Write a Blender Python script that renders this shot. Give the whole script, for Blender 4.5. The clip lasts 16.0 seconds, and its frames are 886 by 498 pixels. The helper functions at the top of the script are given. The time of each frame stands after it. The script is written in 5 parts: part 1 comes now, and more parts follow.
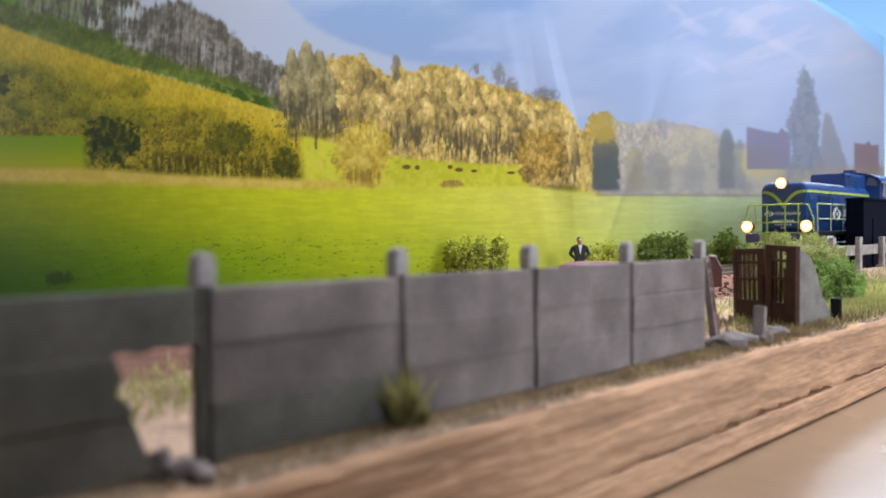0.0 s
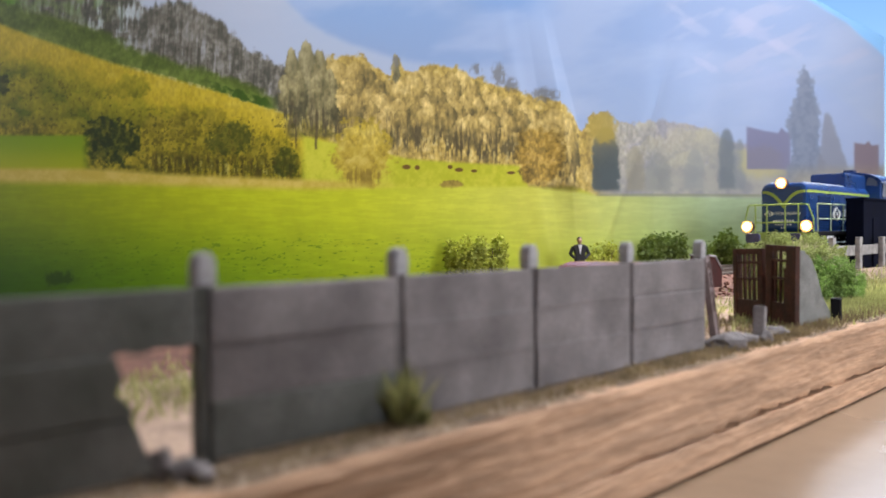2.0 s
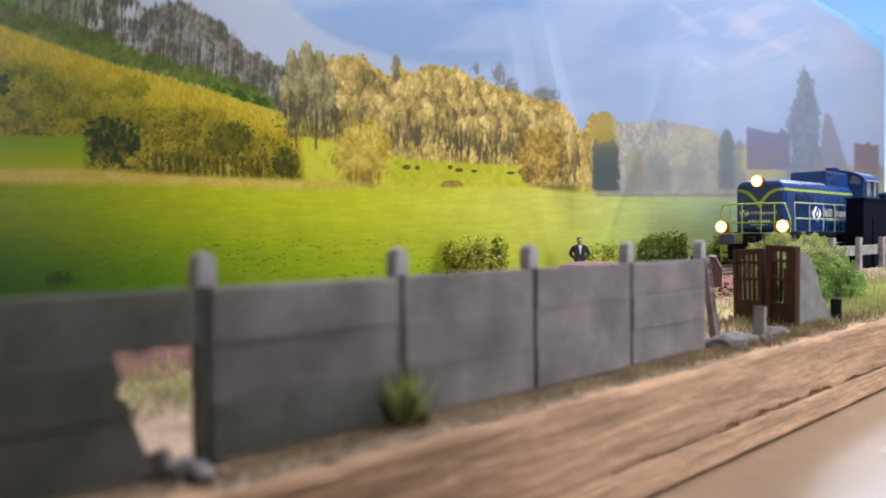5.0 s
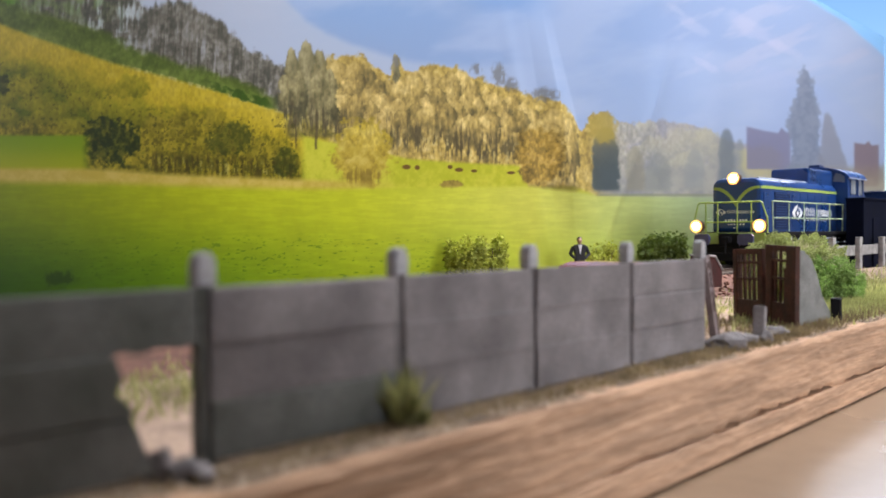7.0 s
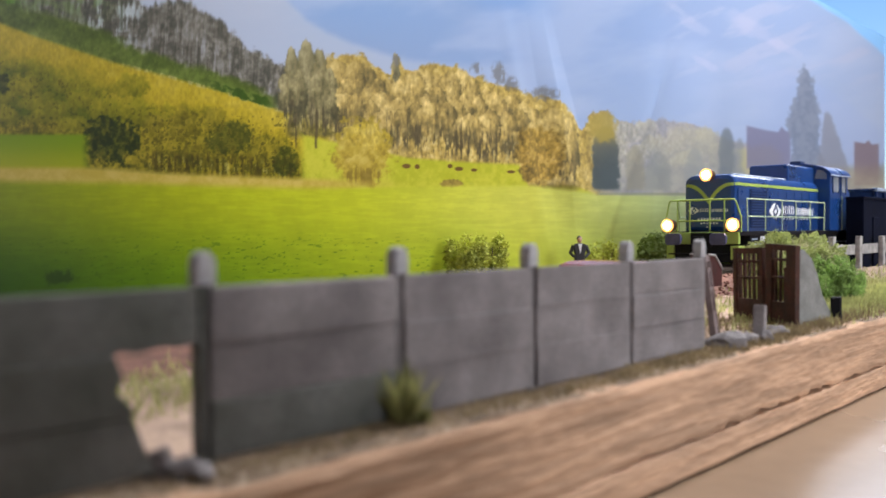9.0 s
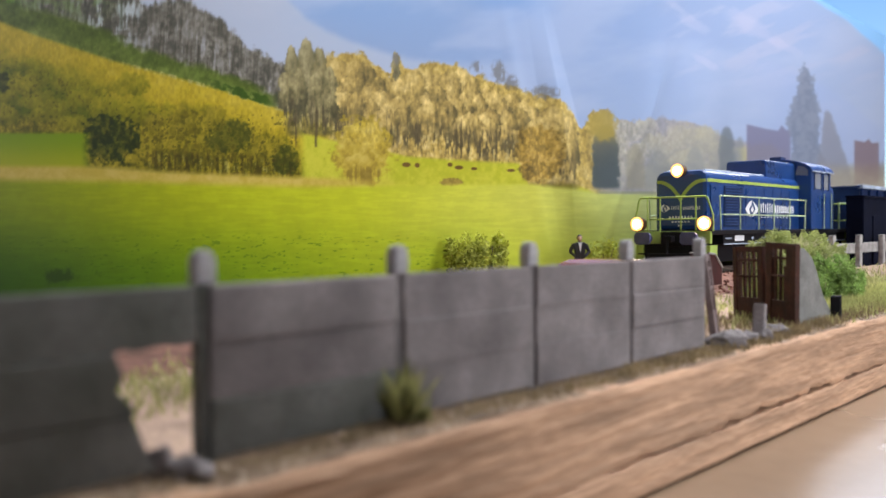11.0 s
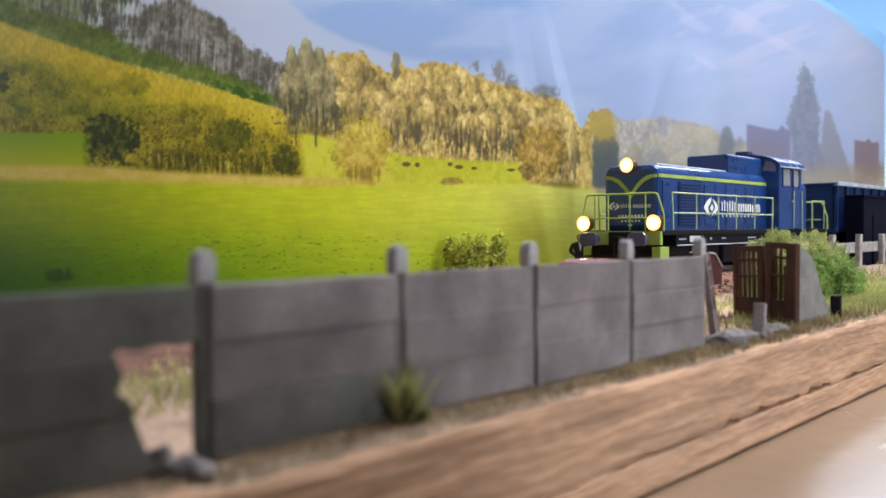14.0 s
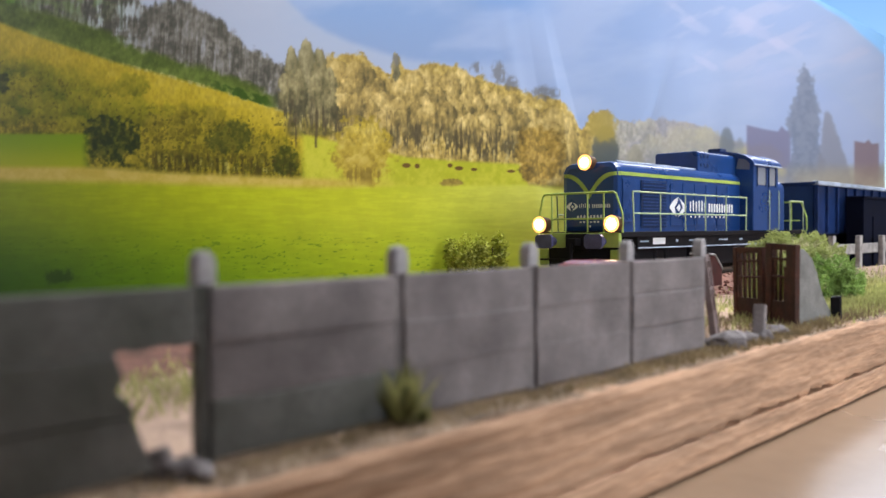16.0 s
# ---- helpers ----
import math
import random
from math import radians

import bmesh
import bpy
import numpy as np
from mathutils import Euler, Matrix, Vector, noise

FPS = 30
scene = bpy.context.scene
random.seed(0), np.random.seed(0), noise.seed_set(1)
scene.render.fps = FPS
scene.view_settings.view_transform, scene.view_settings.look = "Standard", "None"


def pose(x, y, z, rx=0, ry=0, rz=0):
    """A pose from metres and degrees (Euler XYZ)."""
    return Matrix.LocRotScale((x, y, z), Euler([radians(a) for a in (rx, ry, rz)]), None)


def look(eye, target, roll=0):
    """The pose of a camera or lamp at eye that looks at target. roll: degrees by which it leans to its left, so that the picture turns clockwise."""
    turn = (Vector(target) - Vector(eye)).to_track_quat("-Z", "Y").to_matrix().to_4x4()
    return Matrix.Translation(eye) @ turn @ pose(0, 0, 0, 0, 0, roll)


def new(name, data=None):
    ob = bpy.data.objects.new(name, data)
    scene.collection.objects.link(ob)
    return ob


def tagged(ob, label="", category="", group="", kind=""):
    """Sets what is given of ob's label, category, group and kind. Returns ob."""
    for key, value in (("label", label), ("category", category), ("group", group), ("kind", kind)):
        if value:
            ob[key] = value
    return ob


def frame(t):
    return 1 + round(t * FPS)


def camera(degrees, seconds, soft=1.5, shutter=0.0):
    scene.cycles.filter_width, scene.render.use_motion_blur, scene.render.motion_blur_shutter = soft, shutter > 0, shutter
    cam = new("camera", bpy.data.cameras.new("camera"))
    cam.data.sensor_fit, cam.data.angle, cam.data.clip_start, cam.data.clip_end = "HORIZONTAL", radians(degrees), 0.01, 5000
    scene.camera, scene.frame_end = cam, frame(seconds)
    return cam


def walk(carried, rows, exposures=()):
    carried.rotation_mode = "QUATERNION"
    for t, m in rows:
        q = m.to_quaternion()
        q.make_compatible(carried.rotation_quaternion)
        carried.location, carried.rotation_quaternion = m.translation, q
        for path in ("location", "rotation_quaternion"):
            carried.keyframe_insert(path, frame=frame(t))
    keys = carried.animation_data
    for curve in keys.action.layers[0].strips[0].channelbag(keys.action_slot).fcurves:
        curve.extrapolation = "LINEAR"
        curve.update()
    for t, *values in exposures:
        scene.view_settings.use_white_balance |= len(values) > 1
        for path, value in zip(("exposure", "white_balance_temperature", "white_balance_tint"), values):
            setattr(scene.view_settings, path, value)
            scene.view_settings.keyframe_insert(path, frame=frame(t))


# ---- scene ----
K = 1 / 87.0  # the railway is a 1:87 model: builders work in full-size metres, part() brings them to model size


def at(x, y, z, rx=0, ry=0, rz=0):
    """A pose of the model, from full-size metres and degrees."""
    return pose(x * K, y * K, z * K, rx, ry, rz)


# ---- camera ----
YAW, PITCH, ROLL = 42.493, 1.032, 0.439
cam = camera(54.3, 16.0, soft=1.5)
cam.data.dof.use_dof = True
cam.data.dof.focus_distance = 0.290
cam.data.dof.aperture_fstop = 25.0


def view(tilt):
    """The hand-held phone's pose on the table; it nods by a fraction of a degree."""
    return at(0, 0, 1.361) @ pose(0, 0, 0, 0, 0, YAW - 90) @ pose(0, 0, 0, 90 - PITCH + tilt) @ pose(0, 0, 0, 0, 0, -ROLL)


walk(cam, [(t, view(a)) for t, a in (
    (0, 0), (4.0, 0.0), (6.4, 0.04), (7.0, 0), (8.0, -0.01), (8.5, -0.05), (9.0, -0.06), (11.5, -0.165), (12.5, -0.18),
    (13.0, -0.215), (13.5, -0.215), (14.0, -0.18), (15.0, -0.165), (15.5, -0.11), (16.0, -0.10))])

# ---- light: a room by day, with a window behind the camera, one beyond the end of the printed sheet, and an added, unseen lamp over the layout ----
world = bpy.data.worlds.new("sky")
scene.world = world
world.use_nodes = True
sky = world.node_tree.nodes.new("ShaderNodeTexSky")
sky.sky_type, sky.sun_disc = "NISHITA", False
sky.dust_density, sky.ozone_density = 0.0, 6.0
sky.sun_elevation, sky.sun_rotation = radians(35), radians(60)
world.node_tree.nodes["Background"].inputs["Strength"].default_value = 0.12
world.node_tree.links.new(sky.outputs[0], world.node_tree.nodes["Background"].inputs["Color"])


def window_light(name, eye, target, w, h, watts, colour):
    lamp = bpy.data.lights.new(name, "AREA")
    lamp.shape, lamp.size, lamp.size_y, lamp.energy, lamp.color = "RECTANGLE", w, h, watts, colour
    ob = new(name, lamp)
    ob.matrix_world = look(eye, target)
    return ob


ROOM_X0, ROOM_X1, ROOM_Y0, ROOM_Y1 = -1.6, 2.3, -2.4, 1.4
FLOOR_Z, CEIL_Z = -0.773, 1.75
window_light("daylight_back", (-0.05, ROOM_Y0 - 0.06, 0.78), (-0.05, 0, 0.55), 1.4, 0.92, 58, (0.93, 0.95, 1.0))
window_light("daylight_end", (ROOM_X1 + 0.06, 0.82, 0.98), (0, 0.82, 0.98), 1.0, 0.58, 12, (0.97, 0.97, 1.0))
# unseen overhead light, added to brighten sheet and ground
window_light("overhead_fill", (0.54, 0.03, 0.58), (0.40, 0.14, 0), 0.26, 0.26, 8.2, (0.965, 0.97, 1.0))
scene.view_settings.exposure = 0.0

# ---- materials ----


def lin(r, g, b):
    """Linear colour from 0-255 display values."""
    return tuple((c / 255 / 12.92) if c / 255 <= 0.04045 else ((c / 255 + 0.055) / 1.055) ** 2.4 for c in (r, g, b))


def mat(name, colour, rough=0.6, metal=0.0, size=0.5, vary=0.25, bump=0.15, tint=None, coat=0.0, fine=0.06, island=0.0, glow=0.0, stretch=1.0, thin=0.0):
    """A procedural surface: colour broken at two scales (size and fine, full-size metres), with relief."""
    m = bpy.data.materials.new(name)
    m.use_nodes = True
    nt, nodes = m.node_tree, m.node_tree.nodes
    bs = nodes["Principled BSDF"]
    bs.inputs["Metallic"].default_value = metal
    bs.inputs["Coat Weight"].default_value = coat
    bs.inputs["Coat Roughness"].default_value = 0.12
    geo = nodes.new("ShaderNodeTexCoord")
    big, small = nodes.new("ShaderNodeTexNoise"), nodes.new("ShaderNodeTexNoise")
    big.inputs["Scale"].default_value, big.inputs["Detail"].default_value = 1 / (size * K), 6
    small.inputs["Scale"].default_value, small.inputs["Detail"].default_value = 1 / (fine * K), 3
    for n in (big, small):
        if stretch != 1.0:
            mp = nodes.new("ShaderNodeMapping")
            mp.inputs["Scale"].default_value = (1 / stretch, 1, 1)
            nt.links.new(geo.outputs["Object"], mp.inputs["Vector"])
            nt.links.new(mp.outputs[0], n.inputs["Vector"])
        else:
            nt.links.new(geo.outputs["Object"], n.inputs["Vector"])
    ramp = nodes.new("ShaderNodeMix")
    ramp.data_type = "RGBA"
    dark = tint if tint else tuple(c * (1 - vary) for c in colour)
    light = tuple(min(1, c * (1 + vary * 0.6)) for c in colour)
    ramp.inputs[6].default_value, ramp.inputs[7].default_value = (*dark, 1), (*light, 1)
    step = nodes.new("ShaderNodeMapRange")
    step.inputs[1].default_value, step.inputs[2].default_value = 0.3, 0.7
    nt.links.new(big.outputs["Fac"], step.inputs[0])
    nt.links.new(step.outputs[0], ramp.inputs[0])
    grain = nodes.new("ShaderNodeMix")
    grain.data_type, grain.blend_type = "RGBA", "MULTIPLY"
    grain.inputs[0].default_value = 1.0
    gr = nodes.new("ShaderNodeMapRange")
    gr.inputs[1].default_value, gr.inputs[2].default_value = 0.25, 0.75
    gr.inputs[3].default_value, gr.inputs[4].default_value = 1 - vary * 0.6, 1.0 + vary * 0.2
    nt.links.new(small.outputs["Fac"], gr.inputs[0])
    nt.links.new(ramp.outputs[2], grain.inputs[6])
    nt.links.new(gr.outputs[0], grain.inputs[7])
    out = grain.outputs[2]
    if island:
        info, pick = nodes.new("ShaderNodeNewGeometry"), nodes.new("ShaderNodeMapRange")
        info2, add = nodes.new("ShaderNodeObjectInfo"), nodes.new("ShaderNodeMath")
        add.operation = "ADD"
        nt.links.new(info.outputs["Random Per Island"], add.inputs[0])
        nt.links.new(info2.outputs["Random"], add.inputs[1])
        pick.inputs[1].default_value, pick.inputs[2].default_value = 0, 2
        pick.inputs[3].default_value, pick.inputs[4].default_value = 1 - island, 1 + island * 0.6
        nt.links.new(add.outputs[0], pick.inputs[0])
        each = nodes.new("ShaderNodeMix")
        each.data_type, each.blend_type = "RGBA", "MULTIPLY"
        each.inputs[0].default_value = 1.0
        nt.links.new(out, each.inputs[6])
        nt.links.new(pick.outputs[0], each.inputs[7])
        out = each.outputs[2]
    nt.links.new(out, bs.inputs["Base Color"])
    rr = nodes.new("ShaderNodeMapRange")
    rr.inputs[3].default_value, rr.inputs[4].default_value = max(0.02, rough - 0.12), min(1, rough + 0.12)
    nt.links.new(big.outputs["Fac"], rr.inputs[0])
    nt.links.new(rr.outputs[0], bs.inputs["Roughness"])
    if bump:
        bp = nodes.new("ShaderNodeBump")
        bp.inputs["Strength"].default_value, bp.inputs["Distance"].default_value = bump, fine * K * 0.6
        nt.links.new(small.outputs["Fac"], bp.inputs["Height"])
        nt.links.new(bp.outputs[0], bs.inputs["Normal"])
    if glow:
        bs.inputs["Emission Color"].default_value = (1.0, 0.80, 0.50, 1)
        bs.inputs["Emission Strength"].default_value = glow
    if thin:
        # thin leaves let light through
        let, mix = nodes.new("ShaderNodeBsdfTranslucent"), nodes.new("ShaderNodeMixShader")
        nt.links.new(out, let.inputs["Color"])
        mix.inputs[0].default_value = thin
        nt.links.new(bs.outputs[0], mix.inputs[1])
        nt.links.new(let.outputs[0], mix.inputs[2])
        nt.links.new(mix.outputs[0], nodes["Material Output"].inputs["Surface"])
    return m


CONCRETE = mat("weathered_concrete", (0.232, 0.208, 0.212), 0.9, size=0.7, vary=0.38, bump=0.5, fine=0.05, island=0.10)
# greenish left bays; the shade over them is darkened into the colour
CONCRETE_SHADED = mat("greenish_shaded_concrete", (0.145, 0.145, 0.138), 0.9, size=0.6, vary=0.42, bump=0.5, fine=0.05, island=0.12, tint=(0.085, 0.09, 0.078))
CONCRETE_POST = mat("pale_concrete", (0.42, 0.41, 0.43), 0.9, size=0.35, vary=0.3, bump=0.5, fine=0.05)
BOARD_EDGE = mat("raw_plywood_edge", (0.60, 0.375, 0.24), 0.85, size=0.22, vary=0.36, bump=0.8, fine=0.06, island=0.12, stretch=9)
TABLE = mat("beige_laminate", (0.27, 0.19, 0.13), 0.26, size=6, vary=0.12, bump=0.0, fine=0.5)
SOIL_BROWN = mat("brown_soil", (0.29, 0.205, 0.14), 1.0, size=0.5, vary=0.5, bump=0.8, fine=0.06)
SOIL = mat("sandy_soil", (0.54, 0.38, 0.29), 1.0, size=0.9, vary=0.45, bump=0.8, fine=0.09)
BALLAST = mat("brown_ballast", (0.24, 0.115, 0.085), 1.0, size=0.5, vary=0.4, bump=0.6, fine=0.06, island=0.5)
PLASTER = mat("pale_plaster", (0.55, 0.44, 0.33), 0.95, size=0.3, vary=0.3, bump=0.2, island=0.4)
GRASS_DRY = mat("dry_grass", (0.42, 0.32, 0.18), 0.9, size=0.8, vary=0.4, bump=0, island=0.45, thin=0.4)
GRASS_GREEN = mat("light_green_grass", (0.55, 0.56, 0.22), 0.9, size=0.9, vary=0.4, bump=0, island=0.45, thin=0.4)
LEAF_FRESH = mat("fresh_green_leaves", (0.36, 0.52, 0.15), 0.8, size=0.6, vary=0.45, bump=0, island=0.5, thin=0.35)
WALL_GREEN = mat("greenish_concrete", (0.235, 0.236, 0.228), 0.9, size=0.5, vary=0.35, bump=0.5, fine=0.05)
LEAF = mat("green_leaves", (0.60, 0.64, 0.10), 0.8, size=0.7, vary=0.40, bump=0, island=0.4, thin=0.4)
LEAF_DARK = mat("dark_green_leaves", (0.20, 0.28, 0.05), 0.8, size=0.7, vary=0.45, bump=0, island=0.5, thin=0.4)
LEAF_PALE = mat("pale_straw_green_leaves", (0.47, 0.52, 0.19), 0.85, size=0.8, vary=0.4, bump=0, island=0.45, thin=0.4)
STRAW = mat("pale_straw", (0.72, 0.68, 0.40), 0.85, size=0.8, vary=0.3, bump=0, island=0.4, thin=0.4)
TWIG = mat("brown_twigs", (0.12, 0.08, 0.05), 0.9, size=0.4)
RUST = mat("rusty_brown_paint", (0.085, 0.033, 0.023), 0.85, size=0.3, vary=0.5, bump=0.4, tint=(0.045, 0.024, 0.018))
GREY_RUST = mat("faded_brown_paint", (0.17, 0.13, 0.13), 0.85, size=0.4, vary=0.45, bump=0.3, tint=(0.10, 0.06, 0.055))
OLD_WOOD = mat("grey_weathered_wood", (0.38, 0.37, 0.36), 0.9, size=0.4, vary=0.4, bump=0.5, fine=0.05)
BLUE = mat("dark_blue_enamel", (0.012, 0.056, 0.22), 0.30, size=1.5, vary=0.2, bump=0.03, coat=0.4)
BLUE_DARK = mat("dark_blue_grille", (0.006, 0.026, 0.10), 0.55, size=1.0, vary=0.2, bump=0.05)
WAGON_BLUE = mat("matt_blue_wagon_paint", (0.008, 0.030, 0.125), 0.42, size=0.8, vary=0.35, bump=0.1)
# pale paint of panels, and painted highlights on rims and roof edges
PALE_PAINT_GLINT = mat("pale_paint_and_glint", (0.40, 0.47, 0.60), 0.5, size=0.6, vary=0.3)
LIME_PALE = mat("pale_lime_rail_paint", (0.48, 0.60, 0.36), 0.4, size=0.7, vary=0.15, bump=0.02)
LIME = mat("lime_green_paint", (0.38, 0.52, 0.11), 0.45, size=0.7, vary=0.15, bump=0.02)
WHITE = mat("white_lettering", (0.82, 0.84, 0.87), 0.5, size=0.7, vary=0.08, bump=0)
BLACK = mat("black_underframe", (0.008, 0.008, 0.011), 0.7, size=0.5, vary=0.3, bump=0.1)
BUFFER = mat("blue_grey_buffer_steel", (0.10, 0.10, 0.22), 0.4, metal=0.3, size=0.4, vary=0.25)
STEEL = mat("worn_rail_steel", (0.32, 0.27, 0.24), 0.35, metal=0.8, size=0.6, vary=0.3)
LAMP = mat("lit_headlight_glass", (1.0, 0.93, 0.8), 0.3, size=1, vary=0.02, bump=0, glow=24.0)
# emissive colour for the orange halo around each lens
GLOW_RING = mat("amber_halo_glow", (1.0, 0.6, 0.25), 0.4, size=1, vary=0.02, bump=0, glow=2.2)
GLOW_RING.node_tree.nodes["Principled BSDF"].inputs["Emission Color"].default_value = (1.0, 0.42, 0.10, 1)
# dark housing, tinted with the orange light that falls on it
LAMP_RIM = mat("lamp_housing_lit_orange", (0.10, 0.05, 0.02), 0.4, size=0.5, vary=0.2)
COAL = mat("black_coal", (0.02, 0.02, 0.022), 0.7, size=0.3, vary=0.4, bump=0.4, island=0.4)
SLEEPER = mat("dark_sleepers", (0.09, 0.065, 0.05), 0.9, size=0.4, vary=0.35, bump=0.3)
CHEST_RED = mat("dull_dark_red_paint", (0.075, 0.016, 0.015), 0.8, size=0.4, vary=0.4, bump=0.2)
CAR_RED = mat("faded_red_car_paint", (0.42, 0.075, 0.07), 0.22, size=0.8, vary=0.12, bump=0, coat=0.7)
BLACK.node_tree.nodes["Principled BSDF"].inputs["Specular IOR Level"].default_value = 0.2
HUT = mat("navy_hut_paint", (0.004, 0.006, 0.017), 0.95, size=0.8, vary=0.35, bump=0.2)
HUT.node_tree.nodes["Principled BSDF"].inputs["Specular IOR Level"].default_value = 0.08
GRASS_OLIVE = mat("olive_grass", (0.46, 0.45, 0.18), 0.9, size=0.3, vary=0.45, bump=0, island=0.5, thin=0.4)
CLOTH = mat("black_painted_suit", (0.02, 0.02, 0.024), 0.7, size=0.3, vary=0.2)
SKIN = mat("beige_painted_head", (0.45, 0.27, 0.20), 0.6, size=0.3, vary=0.15)
WALLPAINT = mat("white_wall_paint", (0.40, 0.39, 0.38), 0.85, size=30, vary=0.05, bump=0.05, fine=0.5)
FLOORWOOD = mat("brown_wood_floor", (0.26, 0.17, 0.10), 0.5, size=12, vary=0.3, bump=0.05, fine=1.0)

GLASS = bpy.data.materials.new("window_glass")
GLASS.use_nodes = True
_b = GLASS.node_tree.nodes["Principled BSDF"]
_b.inputs["Base Color"].default_value = (0.55, 0.6, 0.68, 1)
_b.inputs["Roughness"].default_value = 0.08
_b.inputs["Transmission Weight"].default_value = 0.55

# ---- builders' tools ----


def box(bm, x0, x1, y0, y1, z0, z1, bevel=0.0, m=None):
    r = bmesh.ops.create_cube(bm, size=1)
    vs = r["verts"]
    for v in vs:
        v.co = Vector(((x0 + x1) / 2 + v.co.x * (x1 - x0), (y0 + y1) / 2 + v.co.y * (y1 - y0), (z0 + z1) / 2 + v.co.z * (z1 - z0)))
    if m:
        bmesh.ops.transform(bm, matrix=m, verts=vs)
    if bevel:
        es = list({e for v in vs for e in v.link_edges})
        bmesh.ops.bevel(bm, geom=es, offset=bevel, segments=2, affect="EDGES", profile=0.6)
    return bm


def rod(bm, a, b, r0, r1=None, seg=10, caps=True):
    a, b = Vector(a), Vector(b)
    way = b - a
    m = Matrix.Translation((a + b) / 2) @ way.to_track_quat("Z", "Y").to_matrix().to_4x4()
    bmesh.ops.create_cone(bm, cap_ends=caps, segments=seg, radius1=r0, radius2=r0 if r1 is None else r1, depth=way.length, matrix=m)
    return bm


def prism(bm, outline, lo, hi, axis="x", bevel=0.0):
    """Extrudes a convex or simple outline of (a, b) pairs along an axis."""
    def put(a, b, c):
        return {"x": (c, a, b), "y": (a, c, b), "z": (a, b, c)}[axis]
    v0 = [bm.verts.new(put(a, b, lo)) for a, b in outline]
    v1 = [bm.verts.new(put(a, b, hi)) for a, b in outline]
    n = len(outline)
    fs = [bm.faces.new(v0), bm.faces.new(v1)]
    for i in range(n):
        fs.append(bm.faces.new((v0[i], v0[(i + 1) % n], v1[(i + 1) % n], v1[i])))
    bmesh.ops.recalc_face_normals(bm, faces=fs)
    if bevel:
        es = list({e for f in fs[:2] for e in f.edges})
        bmesh.ops.bevel(bm, geom=es, offset=bevel, segments=2, affect="EDGES", profile=0.6)
    return bm


def mesh_of(name, bm, material, smooth=False):
    bmesh.ops.scale(bm, vec=(K, K, K), verts=bm.verts)
    me = bpy.data.meshes.new(name)
    bm.to_mesh(me)
    bm.free()
    for mt in (material if isinstance(material, (list, tuple)) else (material,)):
        me.materials.append(mt)
    if smooth:
        for p in me.polygons:
            p.use_smooth = True
    return me


def part(name, bm, material, parent=None, label="", smooth=False, m=None):
    """One mesh object from a bmesh in full-size metres, under a thing or a part."""
    ob = new(name, mesh_of(name, bm, material, smooth))
    if parent is not None:
        ob.parent = parent
    if m is not None:
        ob.matrix_basis = m
    if label:
        ob["label"] = label
    return ob


def thing(name, m, label, category, group="", kind=""):
    ob = new(name)
    ob.empty_display_size = 0.005
    ob.matrix_basis = m
    return tagged(ob, label, category, group, kind)


def B():
    return bmesh.new()

# ---- room, table and baseboard ----
TABLE_Z, BOARD_Z, EDGE_Y = -2.0, -0.52, 5.40


def slab(name, x0, x1, y0, y1, z0, z1, material, label, category, kind="structure", bevel=0.0):
    """A slab in real metres."""
    bm = B()
    box(bm, x0 / K, x1 / K, y0 / K, y1 / K, z0 / K, z1 / K, bevel / K)
    return tagged(part(name, bm, material), label, category, "", kind)


def walls():
    x0, x1, y0, y1, f, c, t = ROOM_X0, ROOM_X1, ROOM_Y0, ROOM_Y1, FLOOR_Z, CEIL_Z, 0.12
    slab("floor", x0 - t, x1 + t, y0 - t, y1 + t, f - 0.1, f, FLOORWOOD, "brown wooden floor of the room", "floor")
    slab("ceiling", x0 - t, x1 + t, y0 - t, y1 + t, c, c + 0.1, WALLPAINT, "plain white painted ceiling", "ceiling")
    slab("wall_north", x0 - t, x1 + t, y1, y1 + t, f, c, WALLPAINT, "plain white painted wall behind the layout", "wall")
    slab("wall_west", x0 - t, x0, y0, y1, f, c, WALLPAINT, "plain white painted side wall", "wall")
    for name, lo, hi, a0, a1 in (("wall_east", y0, y1, 0.32, 1.32), ("wall_south", x0, x1, -0.75, 0.65)):
        b0, b1 = (-0.05, 1.28) if name == "wall_east" else (0.28, 1.28)
        bm = B()
        for p in ((lo, a0, f, c), (a1, hi, f, c), (a0, a1, f, b0), (a0, a1, b1, c)):
            box(bm, *(v / K for v in ((x1, x1 + t, p[0], p[1], p[2], p[3]) if name == "wall_east" else (p[0], p[1], y0 - t, y0, p[2], p[3]))))
        tagged(part(name, bm, WALLPAINT), "light painted wall with a large window opening", "wall", "", "structure")


def windows():
    """White frames with panes of glass in the two openings."""
    for name, east, a0, a1, b0, b1 in (("window_1", True, 0.32, 1.32, -0.05, 1.28), ("window_2", False, -0.75, 0.65, 0.28, 1.28)):
        w = thing(name, pose(0, 0, 0), "white framed window with bright daylight behind", "window", "", "structure")
        for p in ((a0, a0 + 0.05, b0, b1), (a1 - 0.05, a1, b0, b1), (a0 + 0.05, a1 - 0.05, b0, b0 + 0.05), (a0 + 0.05, a1 - 0.05, b1 - 0.05, b1), (a0 + 0.05, a1 - 0.05, 0.64, 0.68)):
            bm = B()
            q = (ROOM_X1 + 0.01, ROOM_X1 + 0.05, p[0], p[1], p[2], p[3]) if east else (p[0], p[1], ROOM_Y0 - 0.05, ROOM_Y0 - 0.01, p[2], p[3])
            box(bm, *(v / K for v in q))
            part("window_frame", bm, WALLPAINT, w)


